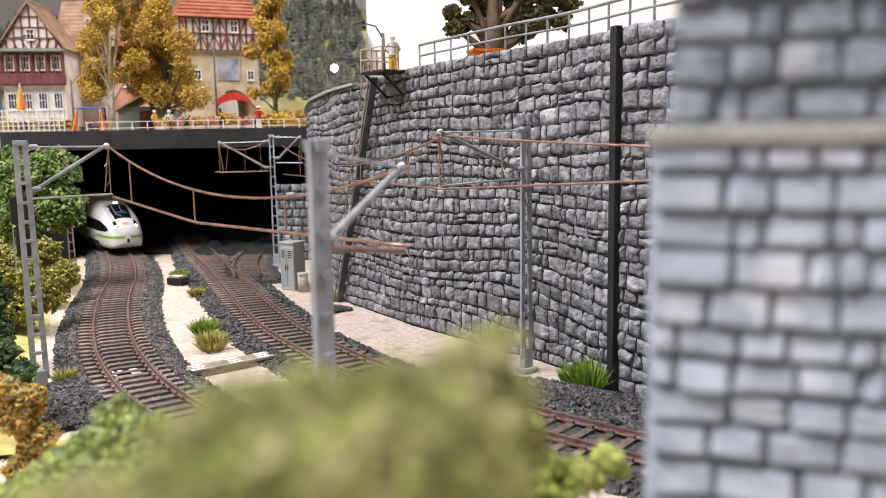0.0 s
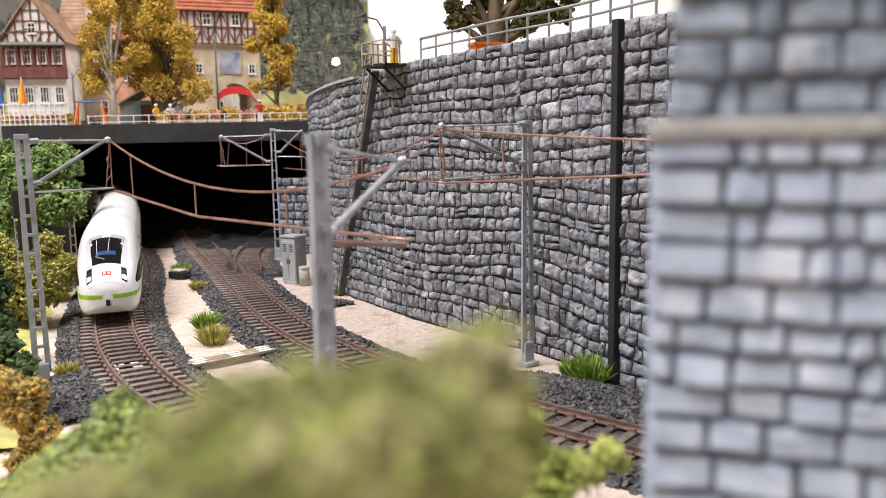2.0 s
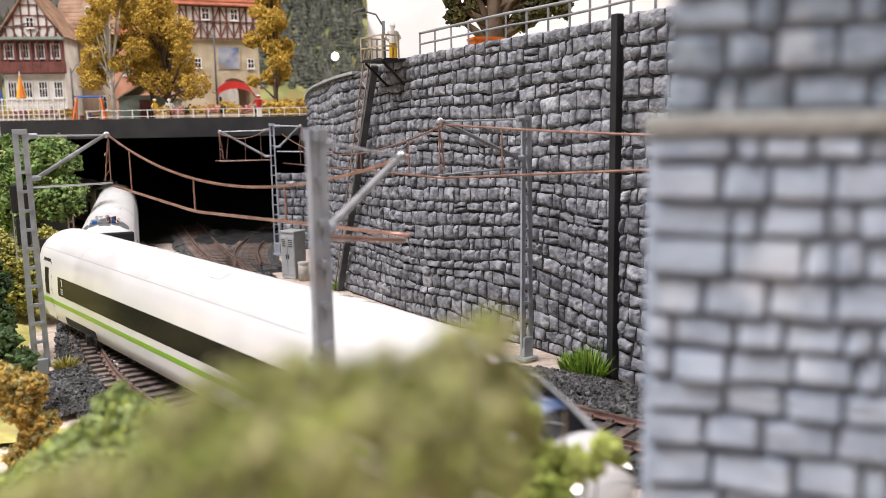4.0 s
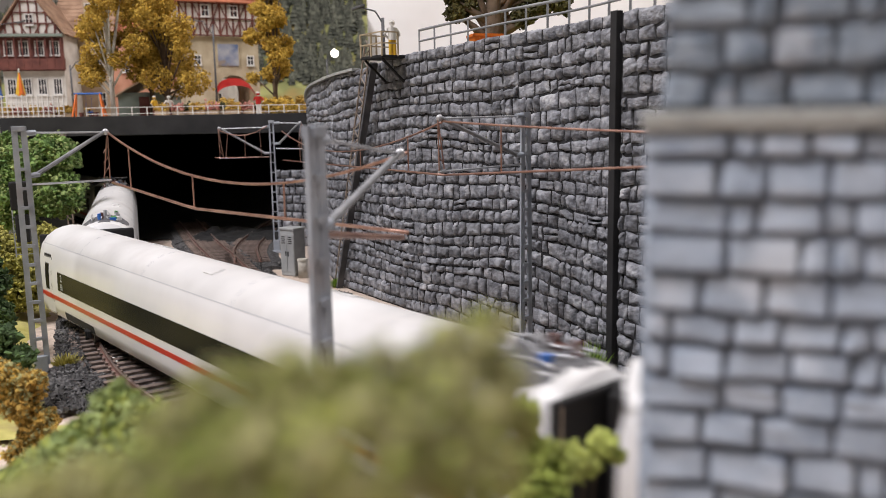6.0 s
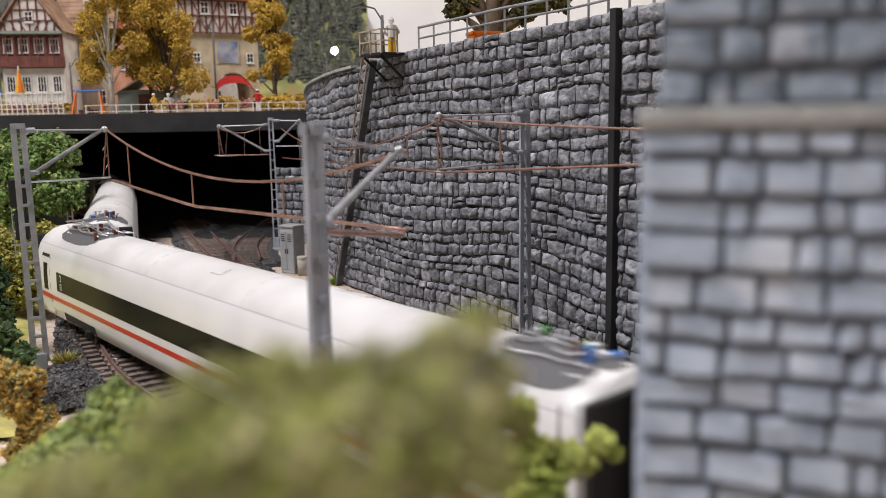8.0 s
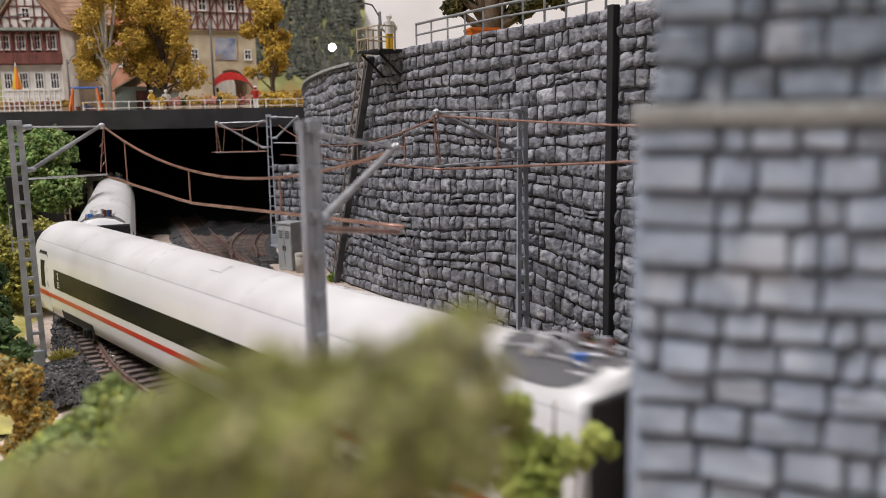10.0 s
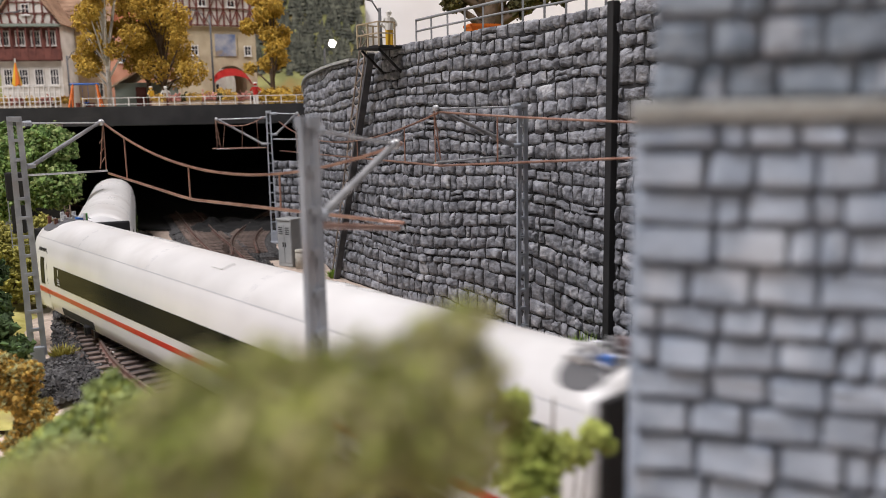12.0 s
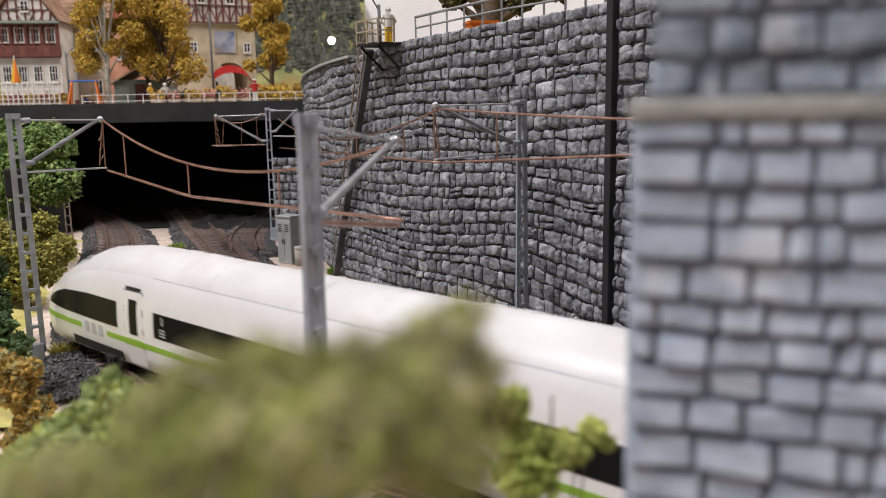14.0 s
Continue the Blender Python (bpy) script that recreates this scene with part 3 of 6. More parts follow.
class Shell:
    """The outer skin of a car; nose: +1 at the front end, -1 at the rear, 0 none."""

    def __init__(self, nose=0, length=CAR_L):
        self.nose, self.length = nose, length

    def ring(self, y):
        q = self.length / 2 - y * self.nose if self.nose else 99
        e = self.length / 2 - abs(y)
        c = [np.interp(q, [n[0] for n in NOSE], [n[k] for n in NOSE]) for k in (1, 2, 3)]
        if not (self.nose and y * self.nose > 0) and e < 0.5:
            w = 1 - 0.06 * (1 - e / 0.5) ** 2
            c[0] *= w
            c[2] -= 0.14 * (1 - e / 0.5) ** 2
        return c

    def at(self, y, zr, side):
        w, lo, hi = self.ring(y)
        x = float(np.interp(zr, [p[1] for p in HALF], [p[0] for p in HALF]))
        return Vector((side * x * w, y, lo + (zr - Z_LO) / (Z_HI - Z_LO) * (hi - lo)))

    def ref(self, y, z):
        w, lo, hi = self.ring(y)
        return min(Z_HI, max(Z_LO, Z_LO + (z - lo) / (hi - lo) * (Z_HI - Z_LO)))

    def top(self, y, x):
        w = self.ring(y)[0]
        f = abs(x) / w
        zr = float(np.interp(-f, [-p[0] for p in HALF[4:]], [p[1] for p in HALF[4:]]))
        return self.at(y, zr, 1 if x >= 0 else -1)

    def body(self, bm):
        ys = sorted({round(v, 3) for v in list(np.linspace(-self.length / 2 + 0.6, self.length / 2 - 0.6, 14)) + [s * (self.length / 2 - e) for s in (-1, 1) for e in (0, 0.06, 0.15, 0.3, 0.5)] + ([self.nose * (self.length / 2 - n[0] * f) for n in NOSE for f in (1,)] + [self.nose * (self.length / 2 - q) for q in (0.05, 0.25, 0.7, 1.5, 2.6, 3.9, 5.4, 7)] if self.nose else [])})
        rings = []
        for y in ys:
            row = [self.at(y, z, 1) for x, z in HALF] + [self.at(y, z, -1) for x, z in HALF[-2::-1]]
            rings.append([bm.verts.new(p) for p in row])
        for a, b in zip(rings[:-1], rings[1:]):
            for k in range(len(a) - 1):
                fc = bm.faces.new((a[k], a[k + 1], b[k + 1], b[k]))
                fc.material_index = 1 if 7 <= k <= len(a) - 9 else 0
            bm.faces.new((a[-1], a[0], b[0], b[-1]))
        bm.faces.new(rings[0][::-1])
        bm.faces.new(rings[-1])
        bmesh.ops.recalc_face_normals(bm, faces=bm.faces)

    def patch(self, y0, y1, z0, z1, side, off=0.012, n=None, tip=0):
        """A thin plate lying on a side of the skin between two lengths and heights; tip: the end (+1, -1) towards which its steps grow finer."""
        n = n or max(2, int(abs(y1 - y0) / 0.5))
        m = 4
        bm = bmesh.new()
        grid = []
        for i in range(n + 1):
            row = []
            for j in range(m + 1):
                u = i / n if not tip else (1 - (1 - i / n) ** 3 if tip > 0 else (i / n) ** 3)
                y = y0 + (y1 - y0) * u
                za, zb = (z0(y), z1(y)) if callable(z0) else (z0, z1)
                z = za + (zb - za) * j / m
                zr = self.ref(y, z)
                p = self.at(y, zr, side)
                e = 0.03
                dy = self.at(y + e, self.ref(y + e, z), side) - self.at(y - e, self.ref(y - e, z), side)
                dz = self.at(y, min(Z_HI, zr + e), side) - self.at(y, max(Z_LO, zr - e), side)
                nrm = dy.cross(dz).normalized()
                if (nrm.x * side < 0 and abs(nrm.x) > 0.2) or (tip and abs(nrm.x) <= 0.2 and nrm.y * tip < 0):
                    nrm = -nrm
                row.append((p + nrm * off, p - nrm * 0.02))
            grid.append(row)
        slab(bm, grid)
        return bm

    def top_patch(self, y0, y1, x0, x1, off=0.012, n=8, m=8, shape=None):
        bm = bmesh.new()
        grid = []
        for i in range(n + 1):
            row = []
            for j in range(m + 1):
                y, u = y0 + (y1 - y0) * i / n, j / m
                k = shape(i / n) if shape else 1.0
                x = (x0 + (x1 - x0) * u) if shape is None else (x0 + x1) / 2 + (x1 - x0) * (u - 0.5) * k
                p = self.top(y, x)
                e = 0.03
                nrm = (self.top(y, x + e) - self.top(y, x - e)).cross(self.top(y + e, x) - self.top(y - e, x)).normalized()
                if nrm.z < 0:
                    nrm = -nrm
                row.append((p + nrm * off, p - nrm * 0.02))
            grid.append(row)
        slab(bm, grid)
        return bm


def slab(bm, grid):
    """A thin solid sheet from a grid of (outer, inner) points."""
    a = [[bm.verts.new(p[0]) for p in row] for row in grid]
    b = [[bm.verts.new(p[1]) for p in row] for row in grid]
    n, m = len(grid) - 1, len(grid[0]) - 1
    for i in range(n):
        for j in range(m):
            bm.faces.new((a[i][j], a[i][j + 1], a[i + 1][j + 1], a[i + 1][j]))
            bm.faces.new((b[i][j], b[i + 1][j], b[i + 1][j + 1], b[i][j + 1]))
    for i in range(n):
        bm.faces.new((a[i][0], a[i + 1][0], b[i + 1][0], b[i][0]))
        bm.faces.new((a[i][m], b[i][m], b[i + 1][m], a[i + 1][m]))
    for j in range(m):
        bm.faces.new((a[0][j], b[0][j], b[0][j + 1], a[0][j + 1]))
        bm.faces.new((a[n][j], a[n][j + 1], b[n][j + 1], b[n][j]))
    bmesh.ops.recalc_face_normals(bm, faces=bm.faces)


def digits(text, size, m, mat_, parent):
    """Printed characters as a thin flat mesh; m is in centimetres."""
    cu = bpy.data.curves.new("lettering", "FONT")
    cu.body, cu.size, cu.extrude = text, size * U, 0.004 * U
    cu.align_x, cu.align_y = "CENTER", "CENTER"
    tmp = bpy.data.objects.new("lettering", cu)
    me = bpy.data.meshes.new_from_object(tmp)
    bpy.data.objects.remove(tmp)
    me.materials.clear()
    me.materials.append(mat_)
    ob = new("lettering", me)
    ob.parent, ob.matrix_basis = parent, m
    return ob


def bogie(parent, y):
    b = new("bogie")
    b.empty_display_size = 0.01
    b.parent = parent
    b.matrix_basis = place(0, y, 0)
    bm = bmesh.new()
    for s in (-1, 1):
        box(bm, s * 1.15, 0, 0.28, 0.16, 3.6, 0.3, bevel=0.03)
        for q in (-1.4, 1.4):
            box(bm, s * 1.24, q, 0.2, 0.14, 0.5, 0.36, bevel=0.03)
        rod(bm, (s * 1.3, -0.35, 0.45), (s * 1.3, 0.35, 0.45), 0.13)
    box(bm, 0, 0, 0.35, 2.2, 0.8, 0.3)
    part("bogie_frame", bm, DARK, b)
    for q in (-1.4, 1.4):
        bm = bmesh.new()
        for s in (-1, 1):
            rod(bm, (s * 0.78, q, 0.53), (s * 0.95, q, 0.53), 0.53, seg=20)
        rod(bm, (-0.9, q, 0.53), (0.9, q, 0.53), 0.1)
        part("wheelset", bm, STEEL_DARK, b, "dark steel wheels on an axle")
    return b


def roof_clutter(t, y0, y1, seed, rich=False):
    """Sunken roof bay with boxes, insulators and cables."""
    sh = Shell(0)
    part("roof_bay", sh.top_patch(y0, y1, -1.12, 1.12, 0.016, 10, 10, lambda u: math.sqrt(max(0.05, 1 - abs(2 * u - 1) ** 4))), BAY, t, "dark grey sunken roof bay")
    r = random.Random(seed)
    ym, ln = (y0 + y1) / 2, abs(y1 - y0)
    cols = [BLUE, GREENBOX, LGREY, BROWN, WHITE, LGREY, STEEL, BROWN]
    for i in range(9 if not rich else 14):
        x, y = r.uniform(-0.75, 0.75), ym + r.uniform(-0.38, 0.38) * ln
        z = sh.top(y, x).z - 0.02
        bm = bmesh.new()
        if r.random() < 0.5:
            box(bm, x, y, z, r.uniform(0.16, 0.36), r.uniform(0.16, 0.4), r.uniform(0.12, 0.26), r.uniform(-8, 8), bevel=0.02)
            part("equipment_box", bm, cols[i % len(cols)], t)
        else:
            insulator(bm, (x, y, z), (x, y, z + 0.34), 0.09)
            part("roof_insulator", bm, cols[(i + 3) % len(cols)], t)
    for i in range(4 if not rich else 7):
        x = -0.8 + 1.6 * (i + 0.5) / (4 if not rich else 7)
        pts = []
        for k in range(7):
            y = y0 + (y1 - y0) * (0.08 + 0.84 * k / 6)
            xx = x + r.uniform(-0.12, 0.12)
            pts.append((xx, y, sh.top(y, xx).z + 0.06 + r.uniform(0, 0.14)))
        bm = bmesh.new()
        tube(bm, pts, 0.03)
        part("roof_cable", bm, STEEL, t, "", True)
    if rich:
        bm = bmesh.new()
        for s in (-1, 1):
            z = 4.52
            bar(bm, (s * 0.5, ym - 1.3, z), (s * 0.3, ym + 1.2, z + 0.1), 0.04, 0.04)
            bar(bm, (s * 0.3, ym + 1.2, z + 0.1), (s * 0.65, ym - 0.9, z + 0.22), 0.035, 0.035)
        bar(bm, (-0.95, ym - 0.9, z + 0.24), (0.95, ym - 0.9, z + 0.24), 0.07, 0.05)
        bar(bm, (-0.95, ym - 1.15, z + 0.24), (0.95, ym - 1.15, z + 0.24), 0.07, 0.05)
        part("pantograph", bm, STEEL, t, "folded steel pantograph")


def rail_car(name, nose, stripe, label, digit, rich=False, front_bay=3.0, rear_bay=0.0, length=CAR_L):
    t = thing(name, 0, 0, 0, 0, label, "rail car", "cars of the train")
    sh = Shell(nose, length)
    bm = bmesh.new()
    sh.body(bm)
    part("body", bm, [WHITE, ROOFW], t, "glossy white car body", True)
    H2 = length / 2
    for side in (-1, 1):
        a, b = -H2 + 3.1, H2 - 3.1
        if nose == 1:
            b = H2 - 9.2
        if nose == -1:
            a = -H2 + 9.2
        part("window_band", sh.patch(a, b, 1.74, 2.58, side), GLASS, t, "long black glazed window band")
        part("cantrail_line", sh.patch(-H2 + 0.4 if nose != -1 else -H2 + 9, H2 - 0.4 if nose != 1 else H2 - 9, 3.64, 3.665, side, 0.006), LGREY, t)
        runs = [(-H2 + 0.02, H2 - 0.02)]
        if nose == 1:
            runs = [(-H2 + 0.02, H2 - 5.95), (H2 - 4.0, H2 - 0.01)]
        if nose == -1:
            runs = [(-H2 + 0.01, -H2 + 4.0), (-H2 + 5.95, H2 - 0.02)]
        for p, q in runs:
            tip = nose if nose and q - p < 5 else 0
            part("stripe", sh.patch(p, q, 1.24, 1.44, side, 0.010, 40 if tip else int((q - p) / 0.4) + 2, tip), stripe, t)
        if nose:
            end = nose * H2
            for k in range(3):
                y = end - nose * (4.45 + 0.52 * k)
                part("lettering", sh.patch(y - 0.16, y + 0.16, 1.14, 1.56, side, 0.009, 2), LGREY, t, "grey lettering blocks")
            y0, y1 = sorted((end - nose * 1.0, end - nose * 6.8))
            def low(y, e=end):
                q = abs(e - y)
                return float(np.interp(q, [1.0, 2.2, 6.8], [1.78, 1.72, 1.70]))
            def high(y, e=end):
                q = abs(e - y)
                return float(np.interp(q, [1.0, 1.6, 2.7, 4.6, 6.8], [1.95, 2.25, 2.5, 2.62, 2.62]))
            part("cab_window", sh.patch(y0, y1, low, high, side, 0.014, 14), GLASS, t, "tapered black cab side window")
        doors = [s * (H2 - 1.55) for s in (-1, 1) if not (nose and s == nose)]
        if nose:
            doors.append(nose * (H2 - 7.9))
        for y in doors:
            part("door_gap", sh.patch(y - 0.62, y + 0.62, 0.5, 3.12, side, 0.005, 3), DARK, t, "dark door joint")
            d = part("door", sh.patch(y - 0.58, y + 0.58, 0.53, 3.09, side, 0.014, 3), WHITE, t, "white passenger door")
            part("door_stripe", sh.patch(y - 0.58, y + 0.58, 1.22, 1.46, side, 0.02, 3), stripe, d)
            part("door_window", sh.patch(y - 0.26, y + 0.26, 1.62, 2.82, side, 0.024, 3), GLASS, d)
            part("door_light", sh.patch(y - 0.5, y + 0.5, 3.13, 3.24, side, 0.016, 3), DARK, t, "black strip over the door")
        for y in (-PIVOT / 2, PIVOT / 2):
            part("wheel_arch", sh.patch(y - 1.9, y + 1.9, 0.38, 0.84, side, 0.012, 4), DARK, t, "black opening over the bogie")
        for yy in (a + 0.55, b - 0.55):
            p = sh.at(yy, sh.ref(yy, 2.36), side)
            digits(digit, 0.42, place(p.x + side * 0.017, yy, 2.34, 90, 0, 90 * side), WHITE, t)
            for k in range(3):
                part("printed_bar", sh.patch(yy - 0.15, yy + 0.15, 2.04 - k * 0.1, 2.09 - k * 0.1, side, 0.016, 2), LGREY, t)
    if nose:
        e = nose * H2
        glass = part("windscreen", sh.top_patch(e - nose * 1.15, e - nose * 3.75, -0.84, 0.84, 0.014, 10, 10, lambda u: 0.76 + 0.24 * u), GLASS, t, "black raked windscreen, wider at its top")
        for x in (-0.84, 0.84):
            part("screen_edge", sh.top_patch(e - nose * 1.15, e - nose * 3.75, x - 0.13, x + 0.13, 0.011, 8, 3), LGREY, glass, "grey edge of the windscreen")
        part("screen_visor", sh.top_patch(e - nose * 3.3, e - nose * 3.72, -0.80, 0.80, 0.034, 6, 12), CABIN, glass, "grey band along the top of the windscreen")
        # Bluish reflection at the foot of the windscreen, painted as a dull blue patch.
        part("desk", sh.top_patch(e - nose * 1.7, e - nose * 2.0, -0.42, 0.4, 0.03, 4, 8), SCREEN_BLUE, glass, "dull blue reflection painted low on the windscreen")
        part("lamp_glass", sh.top_patch(e - nose * 3.38, e - nose * 3.66, -0.14, 0.14, 0.05, 3, 3), LAMP if nose == 1 else LGREY, t, "upper headlamp")
        for x0, x1, q0, q1 in ((0.08, 0.5, 1.35, 1.65), (-0.08, -0.14, 1.9, 3.1), (0.42, 0.46, 1.7, 3.0)):
            bm = bmesh.new()
            bar(bm, sh.top(e - nose * q0, x0) + Vector((0, 0, 0.045)), sh.top(e - nose * q1, x1) + Vector((0, 0, 0.045)), 0.028, 0.028)
            part("wiper", bm, LGREY, t)
        for s in (-1, 1):
            part("lamp_housing", sh.top_patch(e - nose * 0.34, e - nose * 1.0, s * 0.66, s * 0.90, 0.012, 4, 4), GLASS, t, "black headlamp housing")
            part("headlamp", sh.top_patch(e - nose * 0.42, e - nose * 0.58, s * 0.71, s * 0.85, 0.03, 4, 4), LAMP if nose == 1 else RED, t, "round headlamp, lit" if nose == 1 else "red tail lamp")
            for k in range(3):
                part("lamp_grille", sh.top_patch(e - nose * (1.06 + 0.1 * k), e - nose * (1.11 + 0.1 * k), s * 0.66, s * 0.92, 0.012, 2, 4), LGREY, t)
        part("nose_crease", sh.top_patch(e - nose * 0.20, e - nose * 0.23, -0.8, 0.8, 0.006, 2, 10), LGREY, t, "fine seam across the nose")
        lg = part("logo", sh.top_patch(e - nose * 0.48, e - nose * 0.66, -0.21, 0.21, 0.010, 3, 4), RED, t, "red framed logo plate")
        for x in (-0.1, 0.1):
            part("logo_field", sh.top_patch(e - nose * 0.52, e - nose * 0.62, x - 0.055, x + 0.055, 0.016, 3, 4), WHITE, lg)
        bm = bmesh.new()
        box(bm, 0, e - nose * 0.02, 0.9, 0.2, 0.14, 0.3, bevel=0.02)
        part("coupler_slot", bm, DARK, t, "black coupler slot")
    for s in (-1, 1):
        if nose == s:
            continue
        bm = bmesh.new()
        box(bm, 0, s * (H2 + 0.04), 0.55, 2.7, 0.2, 3.4, bevel=0.08)
        part("gangway_bellows", bm, DARK, t, "black gangway bellows")
    bm = bmesh.new()
    box(bm, 0, 0, 0.2, 2.4, PIVOT - 5.2, 0.4, bevel=0.05)
    part("underfloor", bm, DARK, t, "dark underfloor equipment")
    plainsh = Shell(nose, length)
    for y in (-10.4, -3.5, 3.5, 10.4):
        if nose and abs(nose * H2 - y) < 8:
            continue
        part("roof_seam", plainsh.top_patch(y - 0.02, y + 0.02, -1.3, 1.3, 0.004, 2, 12), LGREY, t)
    for y, x in ((-6.5, -0.5), (-5.4, -0.5), (0.8, 0.5), (6.2, -0.4), (7.3, -0.4)):
        part("roof_hatch", plainsh.top_patch(y - 0.35, y + 0.35, x - 0.22, x + 0.22, 0.03, 3, 3), ROOFW, t, "small raised roof hatch")
    if front_bay:
        roof_clutter(t, H2 - 0.15, H2 - front_bay, len(name) + (3 if rich else 1))
    if rear_bay:
        roof_clutter(t, -H2 + 0.15, -H2 + rear_bay, len(name) + 5)
    if rich:
        roof_clutter(t, -H2 + 1.6, -H2 + 6.8, 11, True)
    for y in (-PIVOT / 2, PIVOT / 2):
        bogie(t, y)
    return t


STEEL_DARK = plain("dark_wheel_steel", (0.06, 0.055, 0.05), 0.45, 0.6)
# Tone of the reflection painted on the windscreen.
SCREEN_BLUE = plain("reflection_blue", (0.02, 0.06, 0.17), 0.35)
CABIN = plain("cab_grey", (0.32, 0.32, 0.33), 0.4)
BAY = plain("roof_bay_grey", (0.10, 0.10, 0.105), 0.6)
BLUE = plain("blue_box", (0.03, 0.16, 0.55), 0.45)
GREENBOX = plain("green_box", (0.06, 0.28, 0.05), 0.5)
BROWN = plain("brown_insulator", (0.13, 0.045, 0.03), 0.3)


def build_train():
    cars = []
    for i in range(6):
        lead, tail = i == 0, i == 5
        c = rail_car("powered_end_car" if lead or tail else "coach", 1 if lead else (-1 if tail else 0), GREEN if lead or tail else RED,
                     ("white streamlined leading car with lit headlamps and green stripe" if lead else "white streamlined rear car with green stripe" if tail else
                      "white coach with red stripe and roof pantograph" if i == 2 else "white coach with red stripe and black windows"),
                     "1" if i >= 4 else "2", i == 2, (0.0, 3.0, 3.0, 3.0, 1.4, 0.0)[i], 1.9 if i == 4 else 0.0, TAIL_L if tail else CAR_L)
        cars.append(c)
    return cars


TRAIN_TIMES = [0.0, 1.5, 3.0, 6.2, 8.1, 10.3, 12.15, 14.0]
TRAIN_WAY = [-29.0, -8.4, 14.0, 64.7, 96.1, 131.9, 162.2, 196.7]


def nose_way():
    return T1.near(-15.4, 37.2) + np.array(TRAIN_WAY)


def nose_at(t):
    """Length of the leading nose along its track, smooth through the known moments."""
    T, S = np.array(TRAIN_TIMES), np.array(nose_way())
    d = np.gradient(S, T)
    i = min(max(int(np.searchsorted(T, t)) - 1, 0), len(T) - 2)
    h = T[i + 1] - T[i]
    u = (t - T[i]) / h
    return (2 * u ** 3 - 3 * u ** 2 + 1) * S[i] + (u ** 3 - 2 * u ** 2 + u) * h * d[i] + (-2 * u ** 3 + 3 * u ** 2) * S[i + 1] + (u ** 3 - u ** 2) * h * d[i + 1]


def car_pose(i, t):
    c = nose_at(t) - (TAIL_L if i == 5 else CAR_L) / 2 - PITCH * i
    a, b = T1.at(c + PIVOT / 2), T1.at(c - PIVOT / 2)
    m = (a + b) / 2
    d = a - b
    turn = math.degrees(math.atan2(d[1], d[0])) - 90
    wf, wr = T1.way(c + PIVOT / 2), T1.way(c - PIVOT / 2)
    return m, turn, [math.degrees(math.atan2(w[1], w[0])) - 90 - turn for w in (wr, wf)]


def motions():
    steps = [round(0.2 * k, 2) for k in range(71)]
    for i, car in enumerate(CARS):
        walk(car, [(t, place(car_pose(i, t)[0][0], car_pose(i, t)[0][1], RAIL_Z, 0, 0, car_pose(i, t)[1])) for t in steps])
        trucks = [o for o in car.children if o.name.startswith("bogie")]
        for k, b in enumerate(trucks):
            y = (-PIVOT / 2, PIVOT / 2)[k]
            walk(b, [(t, place(0, y, 0, 0, 0, car_pose(i, t)[2][k])) for t in steps[::2] + [14.0]])


# ---- the place ----
HALLW = material("hall_wall", (0.62, 0.60, 0.57), (0.72, 0.70, 0.67), 0.9, 3, 0.1, 100)
PALE = material("pale_backdrop", (0.80, 0.78, 0.76), (0.88, 0.87, 0.86), 0.9, 8, 0.1, 100)
DECK = material("town_paving", (0.30, 0.26, 0.21), (0.46, 0.41, 0.34), 0.9, 120, 0.4, 900)
LEAF_GREEN = material("foliage_green", (0.085, 0.165, 0.04), (0.22, 0.33, 0.09), 0.9, 150, 0.4, 900, island=0.4)
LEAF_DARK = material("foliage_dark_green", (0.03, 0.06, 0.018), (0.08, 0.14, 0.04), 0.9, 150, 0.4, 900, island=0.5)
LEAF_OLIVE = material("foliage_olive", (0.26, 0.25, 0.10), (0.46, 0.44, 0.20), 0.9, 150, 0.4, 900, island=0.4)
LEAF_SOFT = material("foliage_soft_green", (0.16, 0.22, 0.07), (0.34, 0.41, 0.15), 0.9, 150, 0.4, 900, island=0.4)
LEAF_YELLOW = material("foliage_yellow_olive", (0.20, 0.19, 0.035), (0.40, 0.37, 0.09), 0.9, 150, 0.4, 900, island=0.4)
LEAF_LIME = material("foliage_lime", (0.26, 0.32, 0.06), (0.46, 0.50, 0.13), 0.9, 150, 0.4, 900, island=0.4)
LEAF_GOLD = material("foliage_gold", (0.40, 0.25, 0.03), (0.62, 0.42, 0.075), 0.95, 100, 0.4, 900, island=0.35)
LEAF_ORANGE = material("foliage_orange", (0.40, 0.23, 0.04), (0.60, 0.42, 0.10), 0.9, 150, 0.4, 900, island=0.4)
LEAF_BROWN = material("foliage_brown_green", (0.045, 0.045, 0.015), (0.11, 0.10, 0.03), 0.9, 100, 0.4, 900, island=0.5)
BARK = material("bark", (0.08, 0.055, 0.035), (0.17, 0.12, 0.08), 0.9, 150, 0.6, 700)
BIRCH = material("birch_bark", (0.50, 0.48, 0.44), (0.70, 0.68, 0.64), 0.85, 150, 0.4, 700, third=(0.08, 0.07, 0.06), third_scale=120, third_at=(0.6, 0.66))
PLASTER = material("old_white_plaster", (0.46, 0.43, 0.385), (0.64, 0.61, 0.56), 0.9, 60, 0.3, 500)
TIMBER = material("dark_red_timber", (0.10, 0.03, 0.022), (0.17, 0.055, 0.04), 0.8, 120, 0.4, 700)
TOWERST = material("tower_sandstone", (0.36, 0.29, 0.19), (0.50, 0.42, 0.29), 0.9, 60, 0.5, 400)
